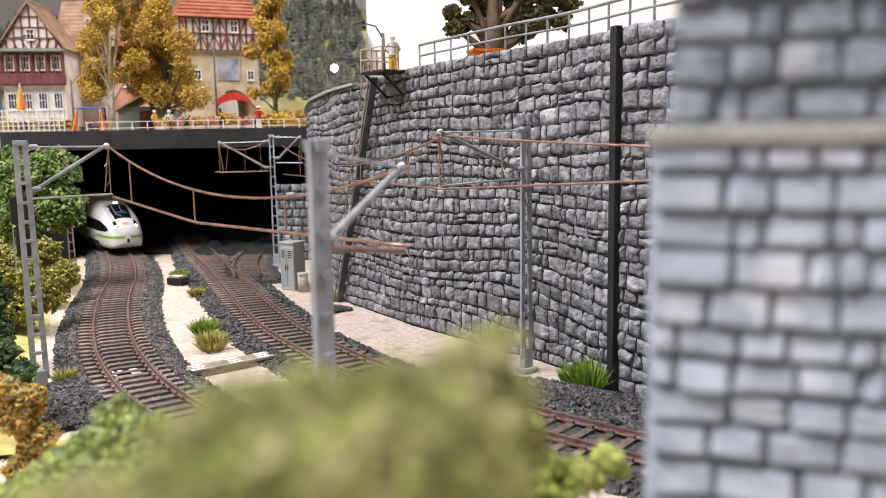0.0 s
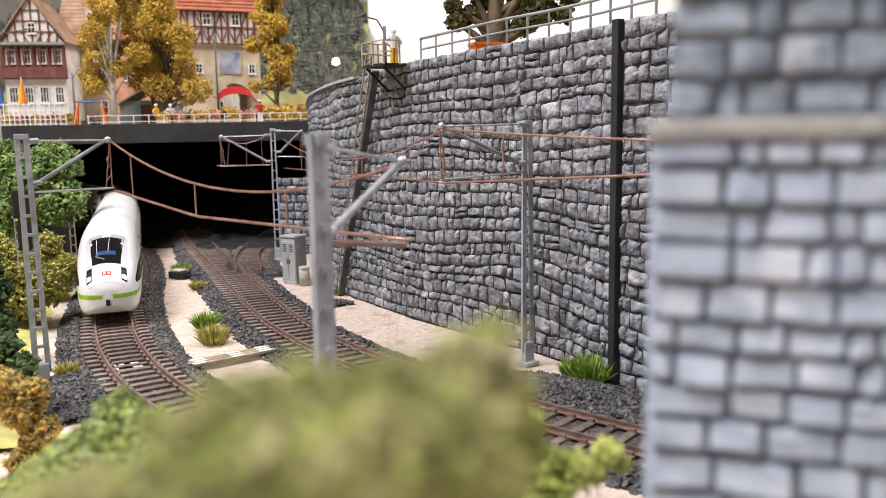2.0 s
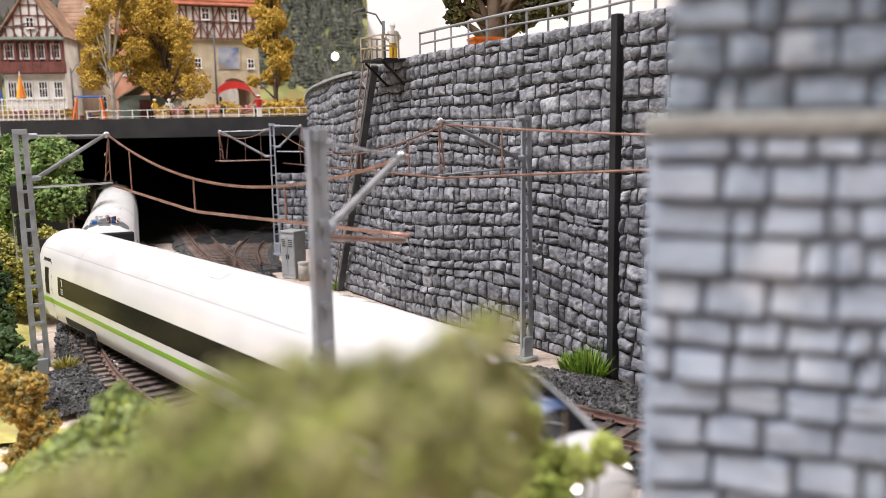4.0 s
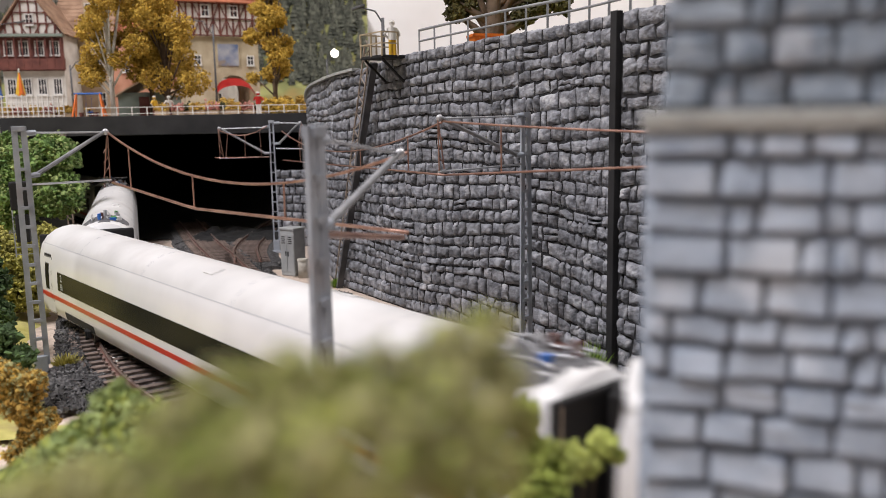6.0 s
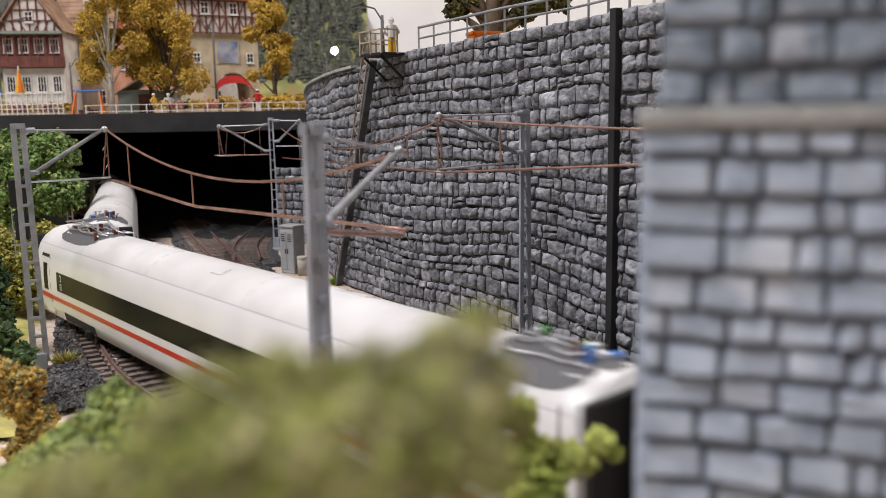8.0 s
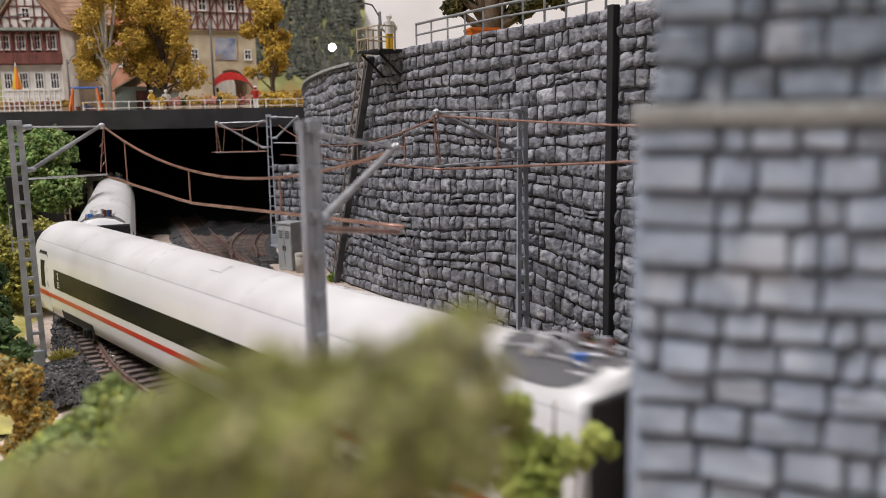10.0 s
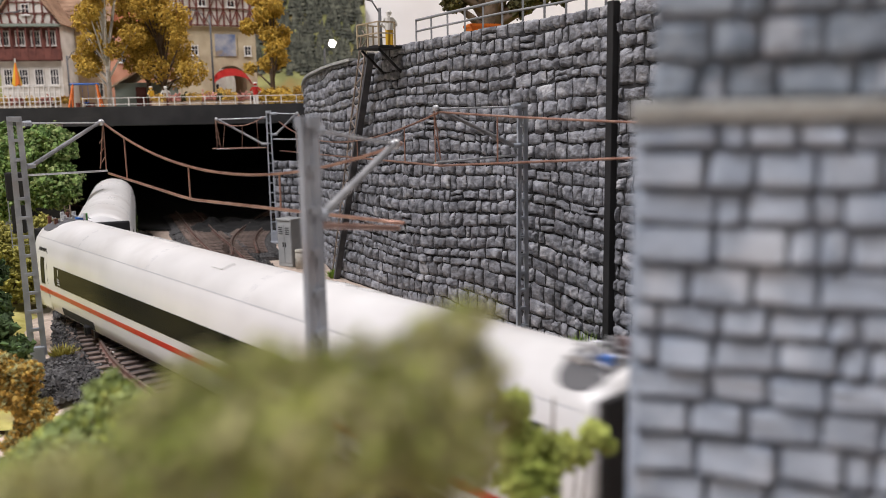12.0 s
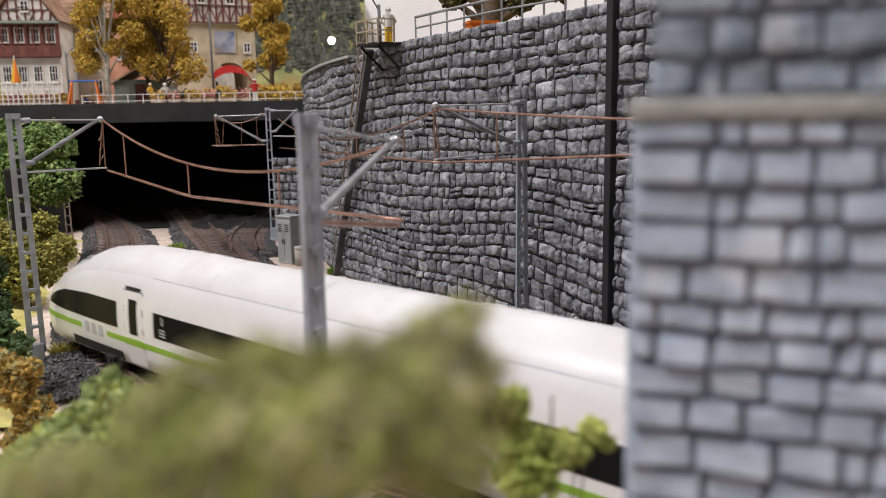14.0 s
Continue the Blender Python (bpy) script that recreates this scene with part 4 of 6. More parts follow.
TILE = material("red_roof_tiles", (0.34, 0.10, 0.05), (0.48, 0.17, 0.09), 0.85, 80, 0.5, 500, island=0.25)
TILEB = material("brown_roof_tiles", (0.22, 0.13, 0.08), (0.36, 0.23, 0.15), 0.85, 80, 0.5, 500)
SALMON = material("salmon_plaster", (0.42, 0.19, 0.115), (0.55, 0.28, 0.185), 0.9, 60, 0.3, 500)
TANST = material("tan_render", (0.36, 0.26, 0.17), (0.50, 0.38, 0.26), 0.9, 60, 0.3, 500)
PANE = plain("window_pane", (0.03, 0.03, 0.035), 0.1)
FRAMEW = plain("white_frame", (0.72, 0.70, 0.66), 0.5)
REDAWN = plain("red_awning", (0.50, 0.02, 0.015), 0.5)
ORANGE = plain("orange_plastic", (0.75, 0.17, 0.02), 0.4)
YELLOW = plain("yellow_plastic", (0.75, 0.45, 0.03), 0.5)
BLUEC = plain("blue_cloth", (0.03, 0.13, 0.45), 0.6)
CABGREY = material("cabinet_grey", (0.30, 0.31, 0.31), (0.40, 0.41, 0.405), 0.6, 80, 0.2, 600)
SKIN = plain("painted_figure", (0.62, 0.60, 0.56), 0.6)
STRAW = material("straw_grass", (0.34, 0.30, 0.07), (0.52, 0.47, 0.14), 0.9, 300, 0.2, 900, island=0.4)
BLADE = material("green_blades", (0.12, 0.24, 0.02), (0.30, 0.44, 0.05), 0.8, 300, 0.2, 900, island=0.4)
PADW = material("concrete_pad", (0.36, 0.33, 0.28), (0.52, 0.49, 0.43), 0.9, 200, 0.3, 900)
HILLS = material("hill_meadow", (0.16, 0.17, 0.06), (0.30, 0.30, 0.11), 0.95, 20, 0.4, 300, third=(0.26, 0.16, 0.05), third_scale=12)
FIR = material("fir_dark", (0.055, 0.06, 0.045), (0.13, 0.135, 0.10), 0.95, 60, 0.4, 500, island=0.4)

ground()
ballast_bed(T1, 2.0, T1.length - 2, "track_bed_running", "dark crushed-stone bed under the running line")
ballast_bed(T2, T2.near(-24.5, 78), T2.near(16, 17), "track_bed_siding", "dark crushed-stone bed under the second line")
ballast_bed(T3, T3.near(-15.4, 78), T3.near(-12.6, 53), "track_bed_branch", "dark crushed-stone bed under the branching line")
track(T1, T1.near(-34.6, 79), T1.near(16, 10.6), "railway_track", "weathered track with rusty rails and brown sleepers", 2.0, T1.length - 2)
track(T2, T2.near(-24.5, 78), T2.near(16, 17), "railway_track", "weathered second track with rusty rails along the wall")
track(T3, T3.near(-15.4, 78), T3.near(-13.0, 54), "railway_track", "weathered branch track leaving the second line at a turnout")
tagged(stones_on(T1, T1.near(-26, 66), T1.near(6, 15), 230, BALLAST_RUST, None, 3, -2.1, 1.9), category="ballast")
tagged(stones_on(T1, T1.near(-26, 66), T1.near(6, 15), 110, BALLAST, None, 13, 1.3, 2.5), category="ballast")
tagged(stones_on(T1, T1.near(-26, 66), T1.near(6, 15), 130, BALLAST, None, 14, -2.6, -1.4), category="ballast")
tagged(stones_on(T2, T2.near(-18.5, 63.4), T2.near(9, 20), 240, BALLAST, None, 4), category="ballast")


def loose_ballast(name, cx, cy, rx, ry, rz, n, seed, label, mound=0.25):
    r = np.random.default_rng(seed)
    q = np.sqrt(r.uniform(0, 1, n))
    a = r.uniform(0, 2 * math.pi, n)
    q *= 1 + 0.18 * np.sin(3 * a + seed) + 0.1 * np.sin(7 * a)
    x, y = q * np.cos(a) * rx, q * np.sin(a) * ry
    c, s = math.cos(radians(rz)), math.sin(radians(rz))
    pos = np.stack([cx + x * c - y * s, cy + x * s + y * c, np.clip(mound * (1 - q * q), -0.05, 1) + r.uniform(0, 0.06, n)], 1)
    ob = scatter(name, [octa(i) for i in range(8)], pos, r.uniform(0.07, 0.15, n), BALLAST, None, "", seed)
    return tagged(ob, label, "ballast", "", "stuff")


loose_ballast("ballast_heap", -13.6, 28.7, 3.6, 1.5, -60, 1500, 31, "spilled dark stones round the mast foot", 0.3)
loose_ballast("ballast_heap", 5.2, 27.4, 4.6, 1.6, -45, 2400, 32, "dark stones between the track and the wall foot", 0.35)
loose_ballast("ballast_heap", -6.2, 44.3, 1.0, 0.5, 10, 160, 33, "small heap of dark stones on the sand", 0.15)
loose_ballast("ballast_heap", -11.2, 54.3, 1.6, 0.6, 0, 200, 34, "dark stones spilled by the equipment cabinet", 0.15)

retaining_wall()
pillar()


def tunnel():
    bm = bmesh.new()
    box(bm, -95, 202, 8.8, 170, 274, 1.4)
    d = part("deck_town", bm, DECK)
    tagged(d, "paved town deck above the tunnel", "deck", "", "structure")
    bm = bmesh.new()
    box(bm, -21.8, 64.9, 8.75, 25.4, 0.3, 1.5, bevel=0.03)
    f = part("trim_fascia", bm, BLACK)
    tagged(f, "plain black fascia board over the tunnel mouth", "fascia", "", "structure")
    # Black walls and floor carry the tunnel's darkness in their colour.
    for nm, x, y, sx, sy, lab in (("wall_tunnel_flank", -41.4, 66.5, 22, 1.0, "dark wall beside the tunnel mouth"), ("wall_tunnel_side", -8, 200, 1.0, 240, "tunnel side wall, black for the shade inside"), ("wall_tunnel_end", -95, 338, 170, 1.0, "tunnel end wall, black for the shade inside"), ("wall_tunnel_west", -175, 200, 1.0, 270, "tunnel side wall, black for the shade inside")):
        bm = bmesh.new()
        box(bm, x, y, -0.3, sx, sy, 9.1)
        tagged(part(nm, bm, TUNNEL_DARK), lab, "wall", "", "structure")
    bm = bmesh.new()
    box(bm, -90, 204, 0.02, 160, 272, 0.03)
    tagged(part("floor_tunnel", bm, TUNNEL_DARK), "smoke-black tunnel floor, also dark for the shade inside", "floor", "", "structure")
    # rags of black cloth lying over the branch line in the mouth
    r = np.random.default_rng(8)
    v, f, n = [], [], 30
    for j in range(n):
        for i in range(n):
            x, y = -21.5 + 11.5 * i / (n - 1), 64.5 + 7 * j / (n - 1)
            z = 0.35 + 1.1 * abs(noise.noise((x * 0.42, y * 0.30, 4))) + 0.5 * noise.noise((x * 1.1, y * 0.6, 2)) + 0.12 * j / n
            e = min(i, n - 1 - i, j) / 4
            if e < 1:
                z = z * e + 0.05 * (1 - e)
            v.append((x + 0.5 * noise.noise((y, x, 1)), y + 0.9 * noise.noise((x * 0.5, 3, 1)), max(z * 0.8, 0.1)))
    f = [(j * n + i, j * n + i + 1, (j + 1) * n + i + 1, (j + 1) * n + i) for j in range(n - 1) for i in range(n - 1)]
    c = raw("black_cloth", v, f, TUNNEL_DARK, None, "", True)
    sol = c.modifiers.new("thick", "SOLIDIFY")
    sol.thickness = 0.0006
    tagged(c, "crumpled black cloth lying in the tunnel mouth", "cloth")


def terrace():
    """Ground behind the top of the retaining wall."""
    v, f = [], []
    s0, s1, n = 0.0, WALL.near(15, 21.5), 60
    for i in range(n + 1):
        s = s0 + (s1 - s0) * i / n
        p, d = WALL.at(s), WALL.way(s)
        z = wall_top(s) - 0.25
        v += [(p[0] - d[1] * 0.6, p[1] + d[0] * 0.6, z), (p[0] + 80, p[1] + 60, z), (p[0] + 80, p[1] + 60, z - 1), (p[0] - d[1] * 0.6, p[1] + d[0] * 0.6, z - 1)]
    for i in range(n):
        for k in range(4):
            f.append((i * 4 + k, (i + 1) * 4 + k, (i + 1) * 4 + (k + 1) % 4, i * 4 + (k + 1) % 4))
    t = raw("ground_terrace", v, f, SOIL)
    tagged(t, "brown earth terrace behind the wall", "ground", "", "structure")


def tunnel_jamb():
    """Rough stones on the near end of the tunnel's side wall, under the deck."""
    line = Line([(-13.1, 64.4), (-11.6, 63.9), (-10.0, 63.2)])
    t = thing("wall_tunnel_jamb", 0, 0, 0, 0, "rough dark grey stone jamb beside the tunnel mouth", "wall", "", "structure")
    bm = bmesh.new()
    sweep(bm, line, 0, line.length, 0.5, [(0.0, -0.1), (0.0, 5.8), (-0.7, 5.8), (-0.7, -0.1)])
    part("backing", bm, MORTAR, t, "dark recessed joints")
    r = np.random.default_rng(77)
    for k in range(9):
        q = r.uniform(-0.3, 0)
        while q < line.length - 0.2:
            e = min(q + r.uniform(0.5, 1.0), line.length)
            a, z = max(q, 0), -0.05 + 0.66 * k
            v, f = stone_block(a, e, z, z + r.uniform(-0.05, 0.05), z + 0.66, z + 0.66, r.uniform(-0.02, 0.1), int(r.integers(0, 999)), line)
            raw("stone", v, f, STONE, t, "", True)
            q = e


tunnel()
tunnel_jamb()
terrace()


def hall():
    for nm, x, y, z, sx, sy, sz in (("wall_hall_back", 0, 420, -80, 700, 8, 330), ("wall_hall_front", 0, -220, -80, 700, 8, 330), ("wall_hall_west", -350, 100, -80, 8, 648, 330), ("wall_hall_east", 350, 100, -80, 8, 648, 330), ("floor", 0, 100, -85, 700, 648, 5), ("ceiling", 0, 100, 250, 700, 648, 5)):
        bm = bmesh.new()
        box(bm, x, y, z, sx, sy, sz)
        tagged(part(nm, bm, HALLW), "plain pale exhibition hall surface", nm.split("_")[0], "", "structure")
    bm = bmesh.new()
    box(bm, 90, 150, 0, 205.4, 4, 90)
    tagged(part("backdrop", bm, PALE), "plain white backdrop panel behind the layout", "backdrop", "", "structure")


hall()

# ---- overhead line ----
m_left = lattice_mast(-15.38, 30.2, 0, 9.55, 26)
cantilever(m_left, 3.5, 9.3, 7.75, 7.35, 27)
m_right = lattice_mast(3.3, 32.2, 0, 9.75, 38)
cantilever(m_right, -4.9, 9.6, 8.1, 7.7, 8)
m_far = lattice_mast(-12.4, 60.4, 0, 9.7, 0, thin=0.1)
cantilever(m_far, -3.9, 9.2, 7.3, 7.0)
cantilever(m_far, 2.2, 9.5, 8.0, 7.6)
m_mid = lattice_mast(-2.05, 13.6, 0, 9.45, 70, label="grey lattice catenary mast close by, partly hidden by foliage", flange=0.27)
cantilever(m_mid, 5.8, 9.2, 7.75, 6.76, 8.8, 7.6, False, 0.42)
m_back = lattice_mast(-27.2, 59.5, 0, 9.0, 0, thin=0.1, paint=MAST_RUST, label="rusty dark lattice mast among the trees")
span((-13.2, 32.9, 9.2), (-0.8, 19.5, 8.75), 1.3, (-13.2, 32.9, 7.25), (-0.8, 19.5, 6.85), (0.1, 0.387, 0.7), "rust-brown overhead wire above the running line", 0.045, 0.42)
span((0.1, 28.7, 9.45), (-11.6, 60.2, 8.9), 1.25, (0.1, 28.7, 7.6), (-11.6, 60.2, 6.8), (0.12, 0.34, 0.6, 0.8), "rust-brown overhead wire above the second line")
span((0.1, 28.7, 9.45), (12.5, 15.6, 8.95), 0.15, (0.1, 28.7, 7.6), (12.5, 15.6, 8.75), (0.15, 0.6), "rust-brown overhead wire along the stone wall")
span((-16.3, 60.3, 9.1), (-12.7, 60.3, 9.3), 0.55, (-16.6, 60.3, 7.05), (-12.6, 60.3, 7.05), (0.2, 0.55, 0.85), "short overhead wire loop at the far mast", 0.03)
span((-10.2, 60.4, 9.45), (-7.6, 50, 8.2), 0.2, (-10.2, 60.4, 7.6), (-7.8, 50, 7.4), (0.4,), "thin overhead wire leaving the far mast", 0.025)


def signal_box_on_mast():
    t = thing("track_signal", -16.6, 32.2, 0, 20, "small black light signal on a slim post", "signal")
    bm = bmesh.new()
    rod(bm, (0, 0, -0.1), (0, 0, 6.9), 0.08)
    part("post", bm, MAST, t)
    bm = bmesh.new()
    box(bm, 0, 0, 6.3, 0.7, 0.4, 1.1, bevel=0.06)
    part("head", bm, DARK, t)
    bm = bmesh.new()
    box(bm, 0, 0, 5.0, 0.5, 0.35, 1.1, bevel=0.06)
    part("lower_head", bm, DARK, t)
    bm = bmesh.new()
    for s in (-1, 1):
        bar(bm, (s * 0.35, 0.1, 4.4), (s * 0.35, 0.1, 6.6), 0.04, 0.04)
    for k in range(6):
        bar(bm, (-0.35, 0.1, 4.5 + k * 0.3), (0.35, 0.1, 4.5 + k * 0.3), 0.03, 0.03)
    part("ladder", bm, MAST, t)


signal_box_on_mast()


# ---- trackside things ----
def cabinet():
    t = thing("equipment_cabinet", -9.65, 51.2, 0, -35, "grey trackside equipment cabinet standing on sand", "cabinet")
    bm = bmesh.new()
    box(bm, 0, 0.2, -0.05, 1.2, 1.0, 2.9, bevel=0.04)
    part("body", bm, CABGREY, t)
    bm = bmesh.new()
    box(bm, 0, 0.2, 2.85, 1.32, 1.12, 0.14, bevel=0.04)
    part("roof", bm, CABGREY, t, "slightly projecting grey roof plate")
    for s in (-1, 1):
        bm = bmesh.new()
        box(bm, s * 0.29, -0.31, 0.2, 0.54, 0.05, 2.4, bevel=0.015)
        d = part("door", bm, CABGREY, t)
        bm = bmesh.new()
        box(bm, s * 0.1, -0.35, 1.2, 0.06, 0.05, 0.3, bevel=0.01)
        part("handle", bm, DARK, d)
        for k in range(4):
            bm = bmesh.new()
            box(bm, s * 0.29, -0.34, 2.0 + k * 0.13, 0.32, 0.03, 0.05)
            part("vent_slat", bm, DARK, d)
    t = thing("concrete_post", -8.75, 50.3, 0, 0, "short pale concrete post beside the cabinet", "post")
    bm = bmesh.new()
    rod(bm, (0, 0, -0.05), (0, 0, 1.05), 0.34, 0.32, 14)
    part("shaft", bm, PADW, t, "", True)
    bm = bmesh.new()
    rod(bm, (0, 0, 1.0), (0, 0, 1.12), 0.36, 0.34, 14)
    part("cap", bm, PADW, t)
    t = thing("turnout_motor", -17.6, 53.6, 0, -28, "dark turnout motor box with a pale lid", "turnout motor")
    bm = bmesh.new()
    box(bm, 0, 0, -0.05, 1.3, 0.8, 0.45, bevel=0.05)
    part("body", bm, DARK, t)
    bm = bmesh.new()
    box(bm, -0.1, 0, 0.4, 0.9, 0.6, 0.12, bevel=0.04)
    part("lid", bm, PADW, t)
    for k in range(2):
        bm = bmesh.new()
        bar(bm, (0.5, -0.15 + 0.3 * k, 0.25), (1.9, -0.15 + 0.3 * k, 0.25), 0.08, 0.06)
        part("throw_bar", bm, DARK, t)


def crossing(name, x, y, rz, planks, ln, label):
    t = thing(name, x, y, 0.12, rz, label, "crossing")
    for k in range(planks):
        bm = bmesh.new()
        box(bm, RNG.uniform(-0.1, 0.1), (k - (planks - 1) / 2) * 0.30, 0, ln, 0.25, 0.12, bevel=0.02)
        part("board", bm, PLANK, t)
        for s in (-1, 0.15, 1):
            bm = bmesh.new()
            box(bm, s * (ln / 2 - 0.35) + RNG.uniform(-0.1, 0.1), (k - (planks - 1) / 2) * 0.30, 0.121, 0.55, 0.2, 0.012)
            part("paint_mark", bm, FRAMEW, t, "worn white paint mark")


PLANK = material("crossing_board", (0.22, 0.17, 0.12), (0.36, 0.30, 0.22), 0.9, 200, 0.4, 900, obj=0.2)
cabinet()
crossing("board_crossing", -9.0, 33.4, 38, 3, 3.6, "weathered boards with white marks beside the track")
crossing("board_crossing", -13.0, 31.9, 28, 3, 1.3, "weathered boards with white marks between the rails")


def tuft(x, y, z, r, h, n, mat_, seed, label):
    """Upright blades from one root."""
    q = np.random.default_rng(seed)
    V, Fc = [], []
    for i in range(n):
        a, d = q.uniform(0, 2 * math.pi), r * math.sqrt(q.uniform(0, 1))
        bx, by = x + d * 0.6 * math.cos(a), y + d * 0.6 * math.sin(a)
        hh = h * q.uniform(0.55, 1.05) * (1 - 0.35 * d / r)
        tx, ty = bx + math.cos(a) * d * 0.7 + q.normal() * 0.07, by + math.sin(a) * d * 0.7 + q.normal() * 0.07
        w = q.uniform(0.02, 0.04)
        b = q.uniform(0, math.pi)
        ox, oy = w * math.cos(b), w * math.sin(b)
        o = len(V)
        V += [(bx - ox, by - oy, z), (bx + ox, by + oy, z), (bx - oy, by + ox, z), ((bx + tx) / 2 + ox, (by + ty) / 2 + oy, z + hh * 0.6), ((bx + tx) / 2 - ox, (by + ty) / 2 - oy, z + hh * 0.6), ((bx + tx) / 2 - oy, (by + ty) / 2 + ox, z + hh * 0.6), (tx, ty, z + hh)]
        for k in range(3):
            Fc.append((o + k, o + (k + 1) % 3, o + 3 + (k + 1) % 3))
            Fc.append((o + k, o + 3 + (k + 1) % 3, o + 3 + k))
            Fc.append((o + 3 + k, o + 3 + (k + 1) % 3, o + 6))
    ob = raw("grass_tuft", V, Fc, mat_)
    return tagged(ob, label, "grass tuft", "grass tufts", "")


for i, (x, y, r, h, m, lab) in enumerate((
        (-18.2, 55.6, 0.6, 1.0, BLADE, "bright green grass tuft on the sand"), (-17.9, 54.6, 0.5, 0.8, STRAW, "straw-yellow grass tuft on the sand"),
        (-15.2, 49.6, 0.55, 0.7, STRAW, "straw-yellow grass tuft at the track edge"), (-11.9, 39.6, 0.75, 1.05, BLADE, "bright green grass tuft on the sand strip"),
        (-10.6, 36.4, 0.75, 1.1, STRAW, "tall straw-yellow grass tuft on the sand strip"), (-10.9, 37.6, 0.6, 0.8, STRAW, "straw-yellow grass tuft on the sand strip"),
        (5.4, 29.6, 0.85, 1.5, BLADE, "lush green grass tuft at the foot of the wall"), (4.9, 30.1, 0.6, 1.2, BLADE, "lush green grass tuft at the foot of the wall"),
        (-15.1, 31.6, 0.5, 0.8, STRAW, "olive grass tuft beside the mast foot"), (-6.3, 47.2, 0.35, 0.6, BLADE, "small green tuft at the wall foot"))):
    tuft(x, y, -0.08, r, h, 240, m, 50 + i, lab)


# ---- shrubs and trees ----
LUMPS = [octa(i + 40, 0.5) for i in range(10)]


def clumps(balls, n, lo, hi, seed, squash=0.85, shell=0.45):
    """Points in the outer part of several balls, with sizes."""
    r = np.random.default_rng(seed)
    vol = np.array([b[3] ** 2 for b in balls])
    pick = r.choice(len(balls), n, p=vol / vol.sum())
    d = r.normal(size=(n, 3))
    d /= np.linalg.norm(d, axis=1, keepdims=True)
    q = r.uniform(shell, 1.0, n) ** 0.7 * (1 + 0.22 * np.sin(d[:, 0] * 6 + seed) * np.sin(d[:, 2] * 7 + pick) + 0.14 * np.sin(d[:, 1] * 13 + pick * 2) * np.sin(d[:, 2] * 11))
    B = np.array(balls, float)[pick]
    pos = B[:, :3] + d * (q * B[:, 3])[:, None] * np.array([1, 1, squash])
    return pos, r.uniform(lo, hi, n)


def shrub(name, x, y, z, balls, n, lo, hi, mat_, seed, label, category="shrub", group="shrubs on the bank", twigs=6, bark=None, trunk=0.12, second=None):
    """Balls are (x, y, z, r) from the foot; twigs run from the foot into them."""
    t = thing(name, x, y, z, 0, label, category, group)
    r = random.Random(seed)
    top = max(b[2] for b in balls)
    bm = bmesh.new()
    tube(bm, [(0, 0, -0.3), (0.03, 0.02, top * 0.35), (0.0, 0.05, top * 0.75), (0.02, 0, top)], [trunk, trunk * 0.8, trunk * 0.5, trunk * 0.2], 8)
    part("trunk", bm, bark or BARK, t, "", True)
    for k in range(min(twigs, len(balls) * 2)):
        b = balls[k % len(balls)]
        s = Vector((0, 0, max(0.0, min(b[2], top) * r.uniform(0.3, 0.7))))
        e = Vector((b[0] + r.uniform(-0.4, 0.4) * b[3], b[1] + r.uniform(-0.4, 0.4) * b[3], b[2] + r.uniform(-0.2, 0.6) * b[3]))
        bm = bmesh.new()
        tube(bm, [s, s.lerp(e, 0.5) + Vector((0, 0, 0.1 * b[3])), e], [trunk * 0.45, trunk * 0.3, trunk * 0.12], 5)
        part("limb", bm, bark or BARK, t, "", True)
    n, lo, hi = n * 4, lo * 0.55, hi * 0.62
    pos, sz = clumps(balls, n, lo, hi, seed)
    part_ = scatter("crown", LUMPS, pos, sz, mat_, t, "", seed)
    tagged(part_, kind="stuff")
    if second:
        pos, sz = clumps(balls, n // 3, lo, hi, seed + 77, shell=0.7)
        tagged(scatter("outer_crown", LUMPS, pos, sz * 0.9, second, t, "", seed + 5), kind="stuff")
    return t


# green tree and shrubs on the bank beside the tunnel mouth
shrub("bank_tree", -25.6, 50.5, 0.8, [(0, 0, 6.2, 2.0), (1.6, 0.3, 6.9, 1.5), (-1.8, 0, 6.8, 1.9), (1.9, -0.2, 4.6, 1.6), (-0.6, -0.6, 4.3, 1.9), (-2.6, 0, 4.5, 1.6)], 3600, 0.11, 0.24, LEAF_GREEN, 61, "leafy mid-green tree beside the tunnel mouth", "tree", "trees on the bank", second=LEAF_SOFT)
shrub("bank_shrub", -21.4, 40.2, 0.6, [(0, 0, 2.2, 1.4), (1.2, 0.3, 1.5, 1.2), (-1.2, 0, 3.0, 1.3), (0.4, -0.4, 0.9, 1.2)], 1300, 0.10, 0.20, LEAF_YELLOW, 62, "olive-yellow shrub on the grassy bank")
shrub("bank_shrub", -23.6, 46.5, 0.6, [(0, 0, 1.8, 1.2), (1.6, 0, 1.2, 1.0), (0.6, 0.3, 2.6, 0.9)], 1000, 0.10, 0.20, LEAF_YELLOW, 63, "olive-yellow shrub on the grassy bank")
shrub("bank_shrub", -18.5, 33.0, 0.4, [(0, 0, 2.8, 0.7), (-0.5, 0, 3.8, 0.8), (0.1, -0.2, 1.6, 0.7), (0.1, 0, 0.7, 0.6)], 700, 0.12, 0.24, LEAF_DARK, 64, "dark green shrub at the bank's edge")
shrub("bank_shrub", -14.2, 26.2, 0.2, [(0, 0, 1.7, 0.6), (-0.5, 0, 2.4, 0.6), (0.1, 0, 0.8, 0.5)], 400, 0.12, 0.22, LEAF_DARK, 66, "dark green shrub at the bank's edge")
